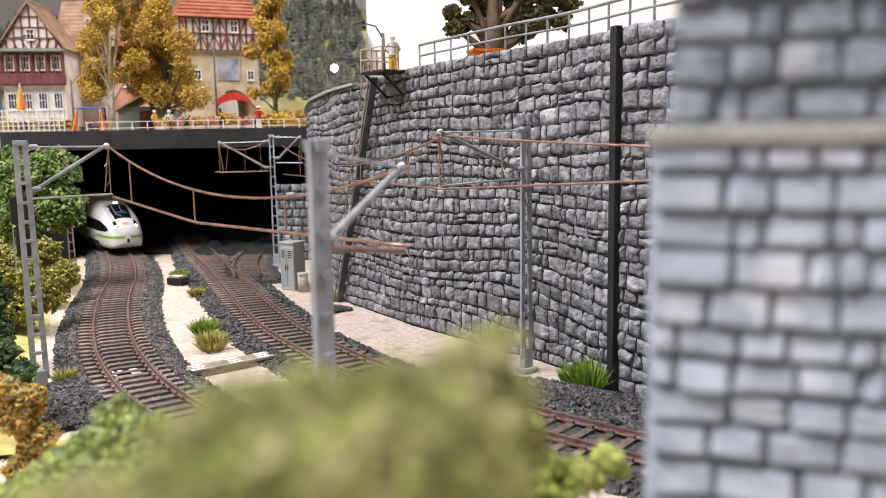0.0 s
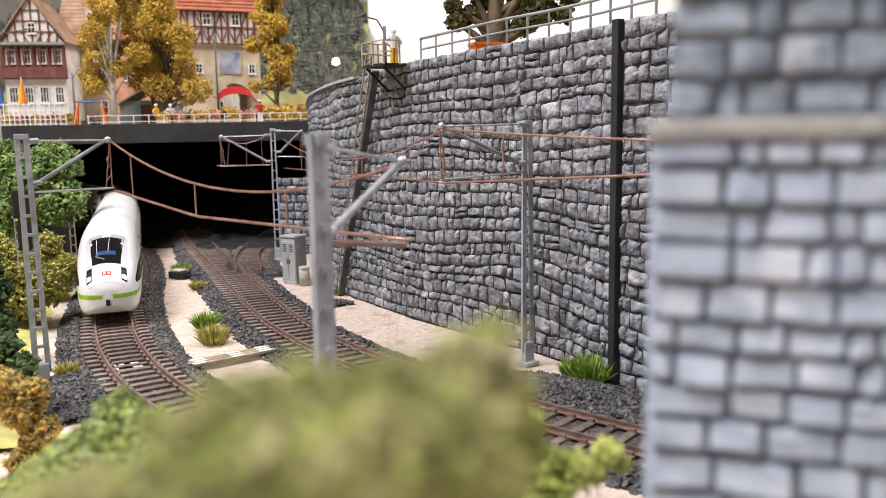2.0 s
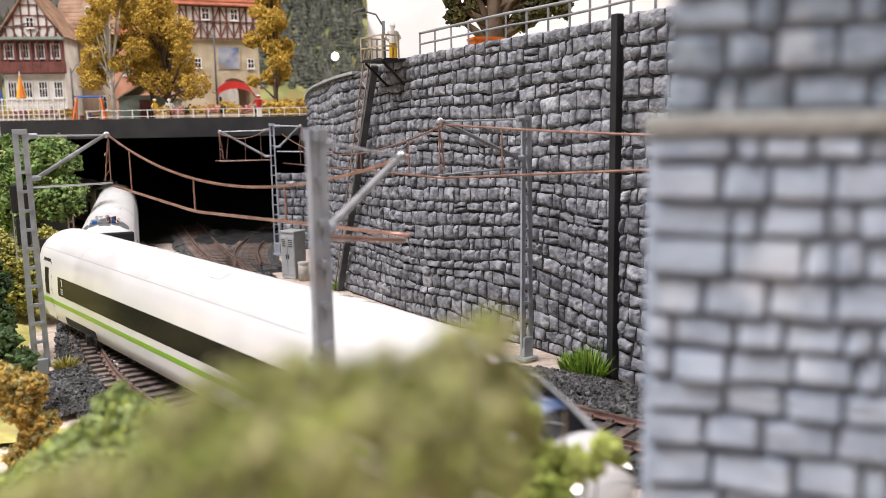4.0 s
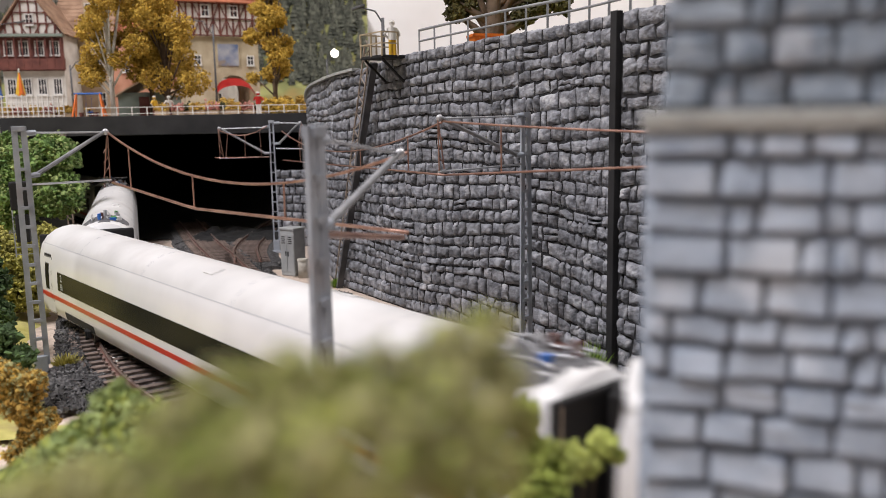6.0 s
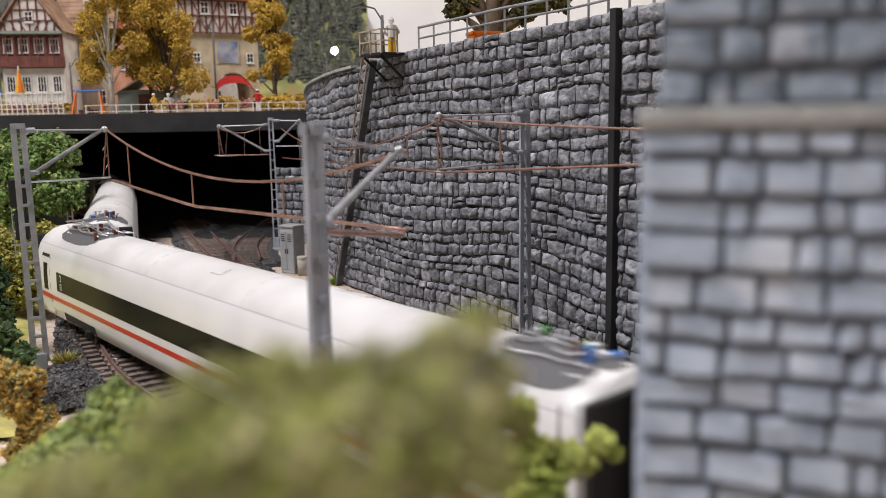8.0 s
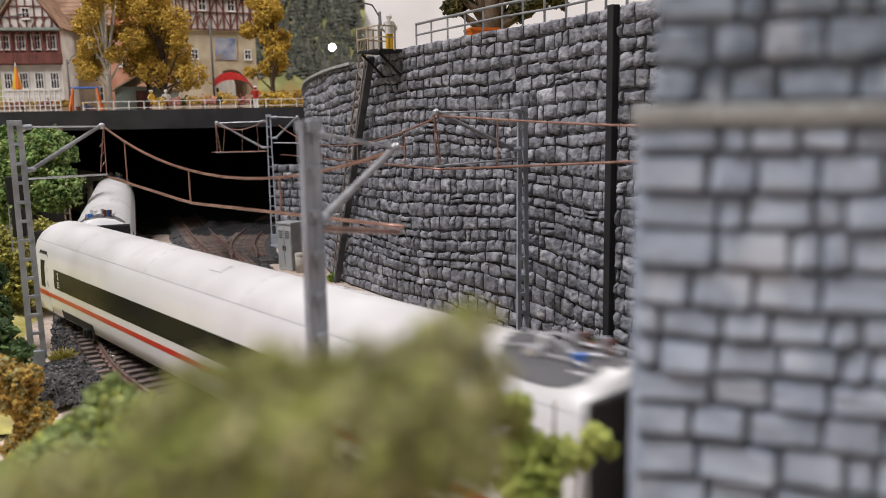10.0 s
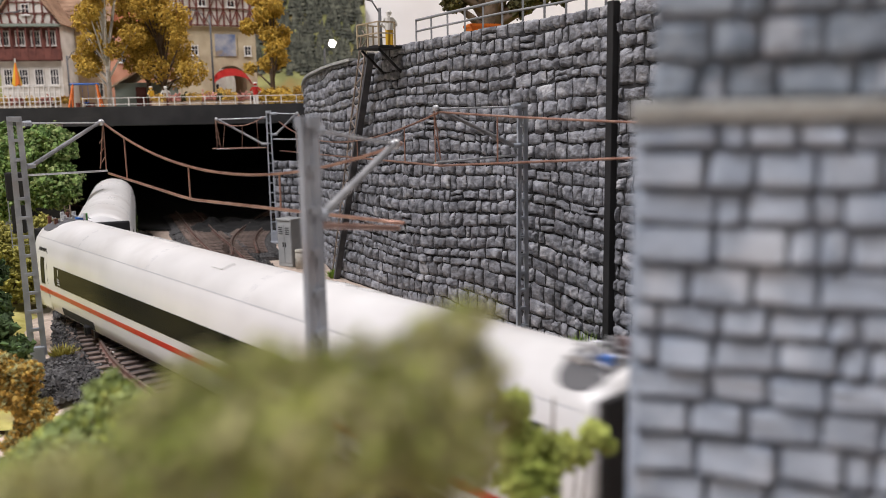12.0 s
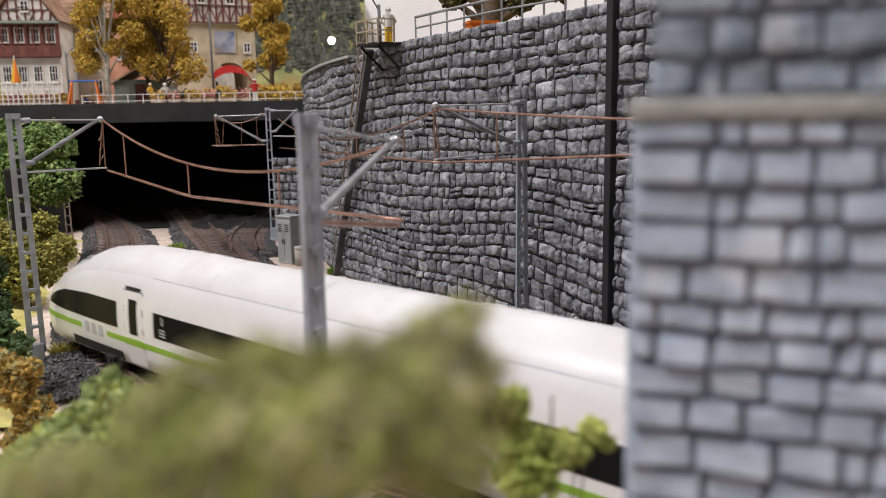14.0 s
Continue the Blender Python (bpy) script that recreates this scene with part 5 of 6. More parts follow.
shrub("autumn_shrub", -10.9, 20.2, 0.0, [(0, 0, 2.6, 0.55), (0.35, 0.1, 1.9, 0.5), (-0.4, 0, 3.2, 0.5), (0.1, -0.1, 1.2, 0.55), (0.35, 0, 3.1, 0.35)], 900, 0.05, 0.11, LEAF_ORANGE, 65, "orange and yellow autumn shrub with bare twigs", second=LEAF_OLIVE)
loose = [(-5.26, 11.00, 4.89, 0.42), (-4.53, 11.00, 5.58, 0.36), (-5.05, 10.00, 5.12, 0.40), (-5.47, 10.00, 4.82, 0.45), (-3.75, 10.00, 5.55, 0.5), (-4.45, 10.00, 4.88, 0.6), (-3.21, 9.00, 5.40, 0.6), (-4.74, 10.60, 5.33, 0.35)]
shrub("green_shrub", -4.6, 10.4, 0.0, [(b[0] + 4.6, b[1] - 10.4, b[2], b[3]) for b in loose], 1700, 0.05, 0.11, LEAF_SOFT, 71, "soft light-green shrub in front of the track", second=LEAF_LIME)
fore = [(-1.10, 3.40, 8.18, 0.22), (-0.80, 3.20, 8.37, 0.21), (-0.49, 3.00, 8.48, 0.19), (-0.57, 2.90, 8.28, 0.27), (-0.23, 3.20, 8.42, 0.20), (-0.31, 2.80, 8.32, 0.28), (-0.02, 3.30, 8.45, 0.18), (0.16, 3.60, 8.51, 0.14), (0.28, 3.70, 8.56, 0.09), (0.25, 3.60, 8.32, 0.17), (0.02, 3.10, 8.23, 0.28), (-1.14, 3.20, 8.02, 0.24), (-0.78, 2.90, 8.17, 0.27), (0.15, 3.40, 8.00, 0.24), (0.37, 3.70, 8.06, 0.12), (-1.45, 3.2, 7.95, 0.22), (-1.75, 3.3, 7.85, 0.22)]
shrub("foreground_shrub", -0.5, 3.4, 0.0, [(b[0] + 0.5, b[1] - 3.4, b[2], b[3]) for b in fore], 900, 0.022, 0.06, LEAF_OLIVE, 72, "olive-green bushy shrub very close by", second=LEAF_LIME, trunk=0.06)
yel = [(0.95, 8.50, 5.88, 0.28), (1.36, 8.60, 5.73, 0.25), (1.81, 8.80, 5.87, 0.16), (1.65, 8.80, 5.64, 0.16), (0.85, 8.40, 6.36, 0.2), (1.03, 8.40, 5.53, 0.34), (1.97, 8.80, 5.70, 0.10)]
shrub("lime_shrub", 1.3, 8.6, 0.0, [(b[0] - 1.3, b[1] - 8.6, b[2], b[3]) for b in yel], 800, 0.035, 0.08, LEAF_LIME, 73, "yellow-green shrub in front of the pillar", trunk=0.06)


def town_tree(x, y, z, h, r, seed, mat_, bark, label):
    q = random.Random(seed)
    balls = []
    for k in range(26):
        u = 0.24 + 0.76 * k / 25
        a = q.uniform(0, 6.28)
        wide = r * (1.0 if u < 0.6 else 1.0 - 0.75 * (u - 0.6) / 0.4)
        sp = wide * q.uniform(0.25, 1.0)
        balls.append((sp * math.cos(a), sp * math.sin(a), h * u, r * q.uniform(0.27, 0.46)))
    return shrub("town_tree", x, y, z, balls, 3200, 0.08, 0.18, mat_, seed, label, "tree", "autumn trees on the deck", 26, bark, 0.22)


town_tree(-27.0, 68.5, 10.2, 13.5, 2.6, 81, LEAF_GOLD, BIRCH, "golden autumn birch with a white trunk on the deck")
town_tree(-23.0, 70.0, 10.2, 10.4, 3.1, 82, LEAF_GOLD, BARK, "golden autumn tree with spreading crown on the deck")
town_tree(-14.3, 72.0, 10.2, 13.0, 2.1, 83, LEAF_GOLD, BARK, "slender golden autumn tree on the deck")
town_tree(-25.3, 73.0, 10.2, 14.5, 2.8, 84, LEAF_GOLD, BARK, "tall golden autumn tree on the deck")
shrub("hedge_shrub", -13.4, 68.0, 10.2, [(0, 0, 0.6, 0.8), (0.9, 0, 0.6, 0.7), (-0.9, 0.2, 0.7, 0.7)], 400, 0.12, 0.22, LEAF_GOLD, 85, "low brown-gold bush on the deck edge", group="bushes on the deck")
shrub("hedge_shrub", -19.0, 69.0, 10.2, [(0, 0, 0.5, 0.8), (1.2, 0, 0.7, 0.8), (-1.0, 0.2, 0.4, 0.7)], 400, 0.12, 0.22, LEAF_ORANGE, 86, "low orange-brown bush on the deck edge", group="bushes on the deck")
shrub("terrace_tree", 3.0, 46.5, 12.6, [(-2.1, 0, 2.7, 0.6), (-1.3, 0.3, 3.1, 0.6), (-2.3, 0, 3.5, 0.5), (-0.5, 0.6, 3.9, 0.7), (-1.4, 0, 4.6, 0.7), (0.3, 0.9, 2.6, 0.5), (1.6, 0, 2.5, 0.7), (2.6, 0.2, 3.2, 0.8), (3.7, 0, 3.0, 0.6), (1.5, 0.5, 3.9, 0.8), (3.0, 0, 4.3, 0.8), (4.2, 0.2, 3.9, 0.6), (0.6, 0.4, 5.2, 1.0), (2.0, 0, 5.4, 1.0)], 1700, 0.10, 0.24, LEAF_BROWN, 87, "brown-green pine with thick trunk behind the railing", "tree", "trees on the terrace", 14, None, 0.7)


# ---- on top of the wall ----
def top_point(s, off, z=0.0):
    p, d = WALL.at(s), WALL.way(s)
    return Vector((p[0] - d[1] * off, p[1] + d[0] * off, wall_top(s) + z))


RAILP = material("railing_paint", (0.20, 0.21, 0.22), (0.32, 0.33, 0.34), 0.5, 100, 0.2, 700)


def railing():
    t = thing("wall_railing", 0, 0, 0, 0, "grey metal railing along the top of the wall", "railing")
    s0, s1 = WALL.near(-1.3, 40.4), WALL.near(15, 21.5)
    n = int((s1 - s0) / 1.22)
    posts = [s0 + 1.22 * i for i in range(n + 1)]
    for s in posts:
        bm = bmesh.new()
        a = top_point(s, 0.35, -0.3)
        bar(bm, a, a + Vector((0, 0, 1.33)), 0.085, 0.085)
        part("post", bm, RAILP, t)
    for z, r in ((1.03, 0.065), (0.52, 0.05)):
        bm = bmesh.new()
        tube(bm, [top_point(s0 + (s1 - s0) * i / 60, 0.35, z) for i in range(61)], r, 8)
        part("rail_bar", bm, RAILP, t, "", True)
    c = thing("wall_coping", 0, 0, 0, 0, "flat grey coping on the far stretch of the wall", "coping", "", "structure")
    bm = bmesh.new()
    pts = [WALL.near(-12, 75) + (WALL.near(-4.4, 45) - WALL.near(-12, 75)) * i / 16 for i in range(17)]
    for a, b in zip(pts[:-1], pts[1:]):
        bar(bm, top_point(a, -0.05, 0.05), top_point(b, -0.05, 0.05), 0.5, 0.14)
    part("coping_slab", bm, LEDGE, c)


def platform():
    s = WALL.near(-2.2, 41.6)
    p = top_point(s, -0.55, -0.1)
    rz = math.degrees(math.atan2(WALL.way(s)[1], WALL.way(s)[0]))
    t = thing("wall_platform", p.x, p.y, p.z, rz, "small steel platform with railing and ladder on the wall", "platform")
    bm = bmesh.new()
    box(bm, 0, 0, -0.08, 2.0, 1.8, 0.14, bevel=0.02)
    part("floor_plate", bm, DARK, t)
    for x, y in ((-1.0, -0.9), (0, -0.9), (1.0, -0.9), (-1.0, 0.0), (1.0, 0.0), (-1.0, 0.9)):
        bm = bmesh.new()
        bar(bm, (x, y, 0), (x, y, 1.15), 0.07, 0.07)
        part("post", bm, RAILO, t)
    for z in (0.6, 1.12):
        for a, b in (((-1, -0.9), (1, -0.9)), ((-1, -0.9), (-1, 0.9)), ((1, -0.9), (1, 0.0))):
            bm = bmesh.new()
            bar(bm, (*a, z), (*b, z), 0.06, 0.06)
            part("rail_bar", bm, RAILO, t)
    for x in (-0.8, 0.8):
        bm = bmesh.new()
        bar(bm, (x, -0.8, -0.1), (x, 0.45, -1.2), 0.1, 0.1)
        part("bracket", bm, DARK, t)
    # lattice ladder and dark sloping beam beside it
    l = thing("wall_ladder", 0, 0, 0, 0, "long rusty lattice ladder leaning on the wall", "ladder")
    a0, a1 = Vector((-6.5, 47.9, -0.05)), Vector((-3.75, 42.2, 13.3))
    w = Vector((0.34, -0.5, 0))
    for k in (0, 1):
        bm = bmesh.new()
        bar(bm, a0 + w * k, a1 + w * k, 0.07, 0.07)
        part("stringer", bm, LADDER, l)
    n = 30
    for i in range(n):
        u = (i + 0.5) / n
        bm = bmesh.new()
        q = a0.lerp(a1, u)
        bar(bm, q + w * (i % 2), a0.lerp(a1, u + 1 / n) + w * (1 - i % 2), 0.04, 0.04)
        part("rung", bm, LADDER, l)
    b = thing("wall_beam", 0, 0, 0, 0, "dark grey sloping beam against the stone wall", "beam")
    bm = bmesh.new()
    bar(bm, (-6.1, 46.9, -0.05), (-3.3, 42.1, 12.4), 0.36, 0.16)
    part("beam", bm, MASTD, b)


RAILO = material("platform_paint", (0.34, 0.27, 0.17), (0.46, 0.38, 0.26), 0.6, 100, 0.2, 700)
LADDER = material("rusty_ladder", (0.20, 0.16, 0.13), (0.34, 0.28, 0.23), 0.7, 100, 0.3, 700)
MASTD = material("dark_beam", (0.05, 0.052, 0.056), (0.10, 0.10, 0.105), 0.7, 100, 0.3, 700)
railing()
platform()


def figurine(x, y, z, rz, top, legs, s, label):
    """A plain painted model figure: one mesh."""
    bm = bmesh.new()
    for e in (-0.11, 0.11):
        rod(bm, (e, 0, 0), (e * 0.8, 0, 0.85), 0.10, 0.12, 8, 1)
    rod(bm, (0, 0, 0.8), (0, 0, 1.42), 0.2, 0.24, 10, 0)
    for e in (-1, 1):
        rod(bm, (e * 0.22, 0, 1.38), (e * 0.42, 0.02, 1.1), 0.07, 0.06, 6, 0)
        rod(bm, (e * 0.42, 0.02, 1.1), (e * 0.2, 0.08, 0.9), 0.06, 0.05, 6, 2)
    rod(bm, (0, 0, 1.4), (0, 0, 1.52), 0.07, 0.07, 6, 2)
    bmesh.ops.create_icosphere(bm, subdivisions=2, radius=0.15, matrix=Matrix.Translation((0, 0, 1.64)))
    rod(bm, (0, 0, 1.68), (0, 0, 1.8), 0.17, 0.1, 8, 2)
    box(bm, 0, 0, -0.03, 0.4, 0.3, 0.04, mi=1)
    ob = part("figurine", bm, [top, legs, SKIN])
    ob.matrix_basis = place(x, y, z, 0, 0, rz) @ Matrix.Scale(s, 4)
    return tagged(ob, label, "figurine", "painted figures")


_p = top_point(WALL.near(-2.1, 41.5), -0.4, -0.02)
figurine(_p.x + 0.15, _p.y, _p.z, 20, FRAMEW, YELLOW, 0.95, "small painted figure standing on the platform")
figurine(-14.6, 66.6, 10.2, 0, REDAWN, FRAMEW, 1.0, "small painted figure in red on the deck")
figurine(-21.9, 67.0, 10.2, 30, FRAMEW, TIMBER, 0.9, "small painted figure on the deck")
figurine(-23.0, 66.8, 10.2, 70, YELLOW, TIMBER, 0.9, "small painted figure on the deck")


def street_lamp(x, y, z, h, reach, label, bulb=False, rz=0.0):
    t = thing("street_lamp", x, y, z, rz, label, "street lamp", "street lamps")
    bm = bmesh.new()
    rod(bm, (0, 0, -0.1), (0, 0, h), 0.12, 0.08)
    part("pole", bm, MASTD, t, "", True)
    bm = bmesh.new()
    tube(bm, [(0, 0, h * 0.9), (reach * 0.3, 0, h + 0.35), (reach, 0, h + 0.6)], 0.05)
    part("arm", bm, MASTD, t, "", True)
    bm = bmesh.new()
    if bulb:
        bmesh.ops.create_icosphere(bm, subdivisions=2, radius=0.42, matrix=Matrix.Translation((reach, 0, h + 0.5)))
        part("bulb", bm, BULB, t, "glowing warm white bulb", True)
    else:
        box(bm, reach, 0, h + 0.5, 0.75, 0.25, 0.14, 0, 0, -18, bevel=0.04)
        part("lamp_head", bm, MASTD, t)


BULB = plain("lamp_glow", (0.9, 0.85, 0.75), 0.3, 0, 14.0)
street_lamp(-3.05, 45.6, 12.0, 3.0, -1.3, "dark street lamp behind the wall top")
street_lamp(-12.6, 93.0, 10.2, 6.3, 0.9, "street lamp with a glowing bulb in the town", True)
street_lamp(-42.6, 80.0, 10.2, 8.6, 3.0, "dark street lamp in the town")
street_lamp(-38.0, 86.0, 10.2, 5.5, 2.0, "dark street lamp in the town", False, 20)
street_lamp(-22.6, 84.0, 10.2, 9.0, -3.0, "dark street lamp by the tower", False, 15)


def crate(x, y, z, rz, sx, sy, sz, m, label):
    """An open skip with sloping sides, rim and ribs."""
    t = thing("skip_container", x, y, z, rz, label, "container", "orange containers")
    bm = bmesh.new()
    box(bm, 0, 0, 0, sx, sy, sz, bevel=0.08)
    for v in bm.verts:
        if v.co.z < sz * 0.5:
            v.co.x *= 0.8
            v.co.y *= 0.85
    part("tub", bm, m, t)
    bm = bmesh.new()
    for s in (-1, 1):
        box(bm, 0, s * sy / 2, sz - 0.1, sx + 0.1, 0.1, 0.12)
        box(bm, s * sx / 2, 0, sz - 0.1, 0.1, sy + 0.1, 0.12)
    part("rim", bm, m, t)
    for k in (-1, 0, 1):
        bm = bmesh.new()
        box(bm, k * sx * 0.3, -sy * 0.48, 0.1, 0.09, 0.1, sz - 0.15)
        part("rib", bm, m, t)


crate(2.3, 42.6, 12.55, 15, 1.5, 1.2, 1.15, ORANGE, "orange plastic skip behind the railing")
crate(3.6, 43.4, 12.6, 5, 1.3, 1.2, 1.0, ORANGE, "orange plastic skip behind the railing")


# ---- the town ----
def window(parent, x, y, z, w, h, rz=0, lattice=1):
    """Recessed pane, frame and sill on a front wall; y is the wall's face."""
    bm = bmesh.new()
    box(bm, x, y + 0.02, z, w, 0.06, h)
    wn = part("window", bm, PANE, parent, "small dark glazed window")
    bm = bmesh.new()
    for s in (-1, 1):
        box(bm, x + s * w / 2, y - 0.04, z, 0.1, 0.1, h + 0.1)
    for k in (0, 1):
        box(bm, x, y - 0.04, z + k * h - 0.03, w, 0.1, 0.09)
    for i in range(lattice):
        box(bm, x + w * ((i + 1) / (lattice + 1) - 0.5), y - 0.03, z, 0.06, 0.08, h)
    box(bm, x, y - 0.03, z + h * 0.55, w, 0.08, 0.06)
    part("frame", bm, FRAMEW, wn)
    bm = bmesh.new()
    box(bm, x, y - 0.09, z - 0.12, w + 0.24, 0.2, 0.09)
    part("sill", bm, FRAMEW, wn)


def timber(parent, a, b, y, w=0.2):
    bm = bmesh.new()
    bar(bm, (a[0], y, a[1]), (b[0], y, b[1]), w, 0.12)
    part("timber_beam", bm, TIMBER, parent)


def pitched_roof(parent, w, d, z, h, over, mat_, gable_front):
    """Two roof planes of overlapping tile rows and a ridge."""
    half = (w if gable_front else d) / 2 + over
    ln = (d if gable_front else w) + 2 * over
    slope = math.hypot(half, h)
    ang = math.degrees(math.atan2(h, half))
    for s in (-1, 1):
        n = 12
        for i in range(n):
            bm = bmesh.new()
            u = (i + 0.5) / n
            c, zz = s * half * (1 - u), z + h * u
            if gable_front:
                box(bm, c, 0, zz - 0.1, slope / n * 1.25, ln, 0.16, 0, 0, s * (ang - 4))
            else:
                box(bm, 0, c, zz - 0.1, ln, slope / n * 1.25, 0.16, 0, -s * (ang - 4), 0)
            part("roof_course", bm, mat_, parent)
    bm = bmesh.new()
    if gable_front:
        rod(bm, (0, -ln / 2, z + h + 0.08), (0, ln / 2, z + h + 0.08), 0.2)
    else:
        rod(bm, (-ln / 2, 0, z + h + 0.08), (ln / 2, 0, z + h + 0.08), 0.2)
    part("ridge", bm, mat_, parent)


def gable_house(x, y, z, rz, w, d, h, rh, wallm, label, upper=True, dark_band=True):
    t = thing("town_house", x, y, z, rz, label, "house", "town houses")
    bm = bmesh.new()
    box(bm, 0, 0, -0.1, w, d, h + 0.1)
    v = [bm.verts.new(p) for p in ((-w / 2, -d / 2, h), (w / 2, -d / 2, h), (0, -d / 2, h + rh), (-w / 2, d / 2, h), (w / 2, d / 2, h), (0, d / 2, h + rh))]
    for f in ((0, 1, 2), (4, 3, 5), (0, 2, 5, 3), (1, 4, 5, 2), (0, 3, 4, 1)):
        bm.faces.new([v[k] for k in f])
    part("wall", bm, wallm, t)
    pitched_roof(t, w, d, h, rh, 0.45, TILEB, True)
    y0 = -d / 2 - 0.04
    k = 6
    for i in range(1, 4):
        q = h + rh * i / 4.4
        ww = w / 2 * (1 - i / 4.4)
        timber(t, (-ww, q), (ww, q), y0)
    for i in range(-3, 4):
        xx = i * w / 7.5
        timber(t, (xx, h), (xx, h + rh * (1 - abs(xx) / (w / 2)) - 0.1), y0, 0.16)
    for s in (-1, 1):
        timber(t, (s * w / 2, h), (0, h + rh), y0, 0.26)
        for i in range(3):
            timber(t, (s * (0.5 + i * 1.0), h + 0.1), (s * (1.1 + i * 0.9), h + rh * 0.22), y0, 0.13)
    timber(t, (-w / 2 - 0.2, h), (w / 2 + 0.2, h), y0, 0.3)
    if dark_band:
        bm = bmesh.new()
        box(bm, 0, -d / 2 + 0.1, h - 4.0, w + 0.12, 0.3, 3.7)
        part("timber_storey", bm, TIMBER, t, "dark brown timber-clad storey")
        bm = bmesh.new()
        box(bm, 0, -d / 2 - 0.35, h - 3.9, w + 0.4, 0.7, 1.2)
        part("balcony", bm, TIMBER, t, "dark brown wooden balcony")
        for i in range(9):
            bm = bmesh.new()
            box(bm, -w / 2 + w * i / 8, -d / 2 - 0.68, h - 3.9, 0.16, 0.14, 3.6)
            part("balcony_post", bm, TIMBER, t)
        bm = bmesh.new()
        box(bm, 0, -d / 2 - 0.5, h - 0.35, w + 0.6, 1.0, 0.3, bevel=0.05)
        part("eave_beam", bm, GREENISH, t, "grey-green eave board")
    for i in range(4):
        window(t, -w / 2 + w * (i + 0.5) / 4, y0 - 0.04, h - 2.3, 0.9, 1.5, 0, 2)
        window(t, -w / 2 + w * (i + 0.5) / 4, y0, h - 6.6, 0.9, 1.7, 0, 2)
    window(t, 0, y0, h + 1.0, 0.8, 1.1)
    return t


GREENISH = plain("grey_green_board", (0.20, 0.24, 0.20), 0.7)
gable_house(-45.9, 97, 10.2, 8, 6.5, 7, 9.5, 5.1, PLASTER, "half-timbered gabled house with brown balcony")
gable_house(-55.5, 95, 10.2, 0, 7.4, 7, 9.0, 5.0, TANST, "tall gabled house with red tiled roof")


def plain_house(x, y, z, w, d, h, rh, wallm, label, gable, tiles=TILE, dormer=False):
    t = thing("town_house", x, y, z, 0, label, "house", "town houses")
    bm = bmesh.new()
    box(bm, 0, 0, -0.1, w, d, h + 0.1)
    part("wall", bm, wallm, t)
    pitched_roof(t, w, d, h, rh, 0.35, tiles, gable)
    if dormer:
        bm = bmesh.new()
        box(bm, 0.9, -d / 4 - 0.9, h + rh * 0.3, 1.3, 1.9, 1.5)
        rod(bm, (0.9, -d / 4 - 1.95, h + rh * 0.3 + 1.5), (0.9, -d / 4 + 0.6, h + rh * 0.3 + 1.5), 0.72, seg=16)
        part("dormer", bm, TANST, t, "round-topped dormer in the roof")
        window(t, 0.9, -d / 4 - 1.97, h + rh * 0.3 + 0.4, 0.7, 1.1)
    y0 = -d / 2 - 0.03
    for j in range(max(1, int(h / 4.2))):
        for i in range(max(2, int(w / 2.4))):
            window(t, -w / 2 + w * (i + 0.5) / max(2, int(w / 2.4)), y0, 1.6 + j * 4.0, 0.9, 1.6, 0, 1)
    bm = bmesh.new()
    box(bm, w * 0.2, 0.4, h + rh * 0.4, 0.8, 0.8, rh * 0.9)
    part("chimney", bm, TILE, t)


plain_house(-42.2, 103, 10.2, 6.5, 6, 10.2, 6.0, TANST, "tan rendered house with a steep brown tiled roof and dormer", False, TILEB, True)
plain_house(-36.0, 104, 10.2, 6.5, 8, 9.2, 3.6, SALMON, "salmon-coloured house with tiled roof", False)
plain_house(-62, 104, 10.2, 8, 8, 12, 5, SALMON, "salmon-coloured house with tiled roof", True)
plain_house(-31.5, 112, 10.2, 8, 8, 9.5, 4, PLASTER, "white plastered house behind the tower", False)


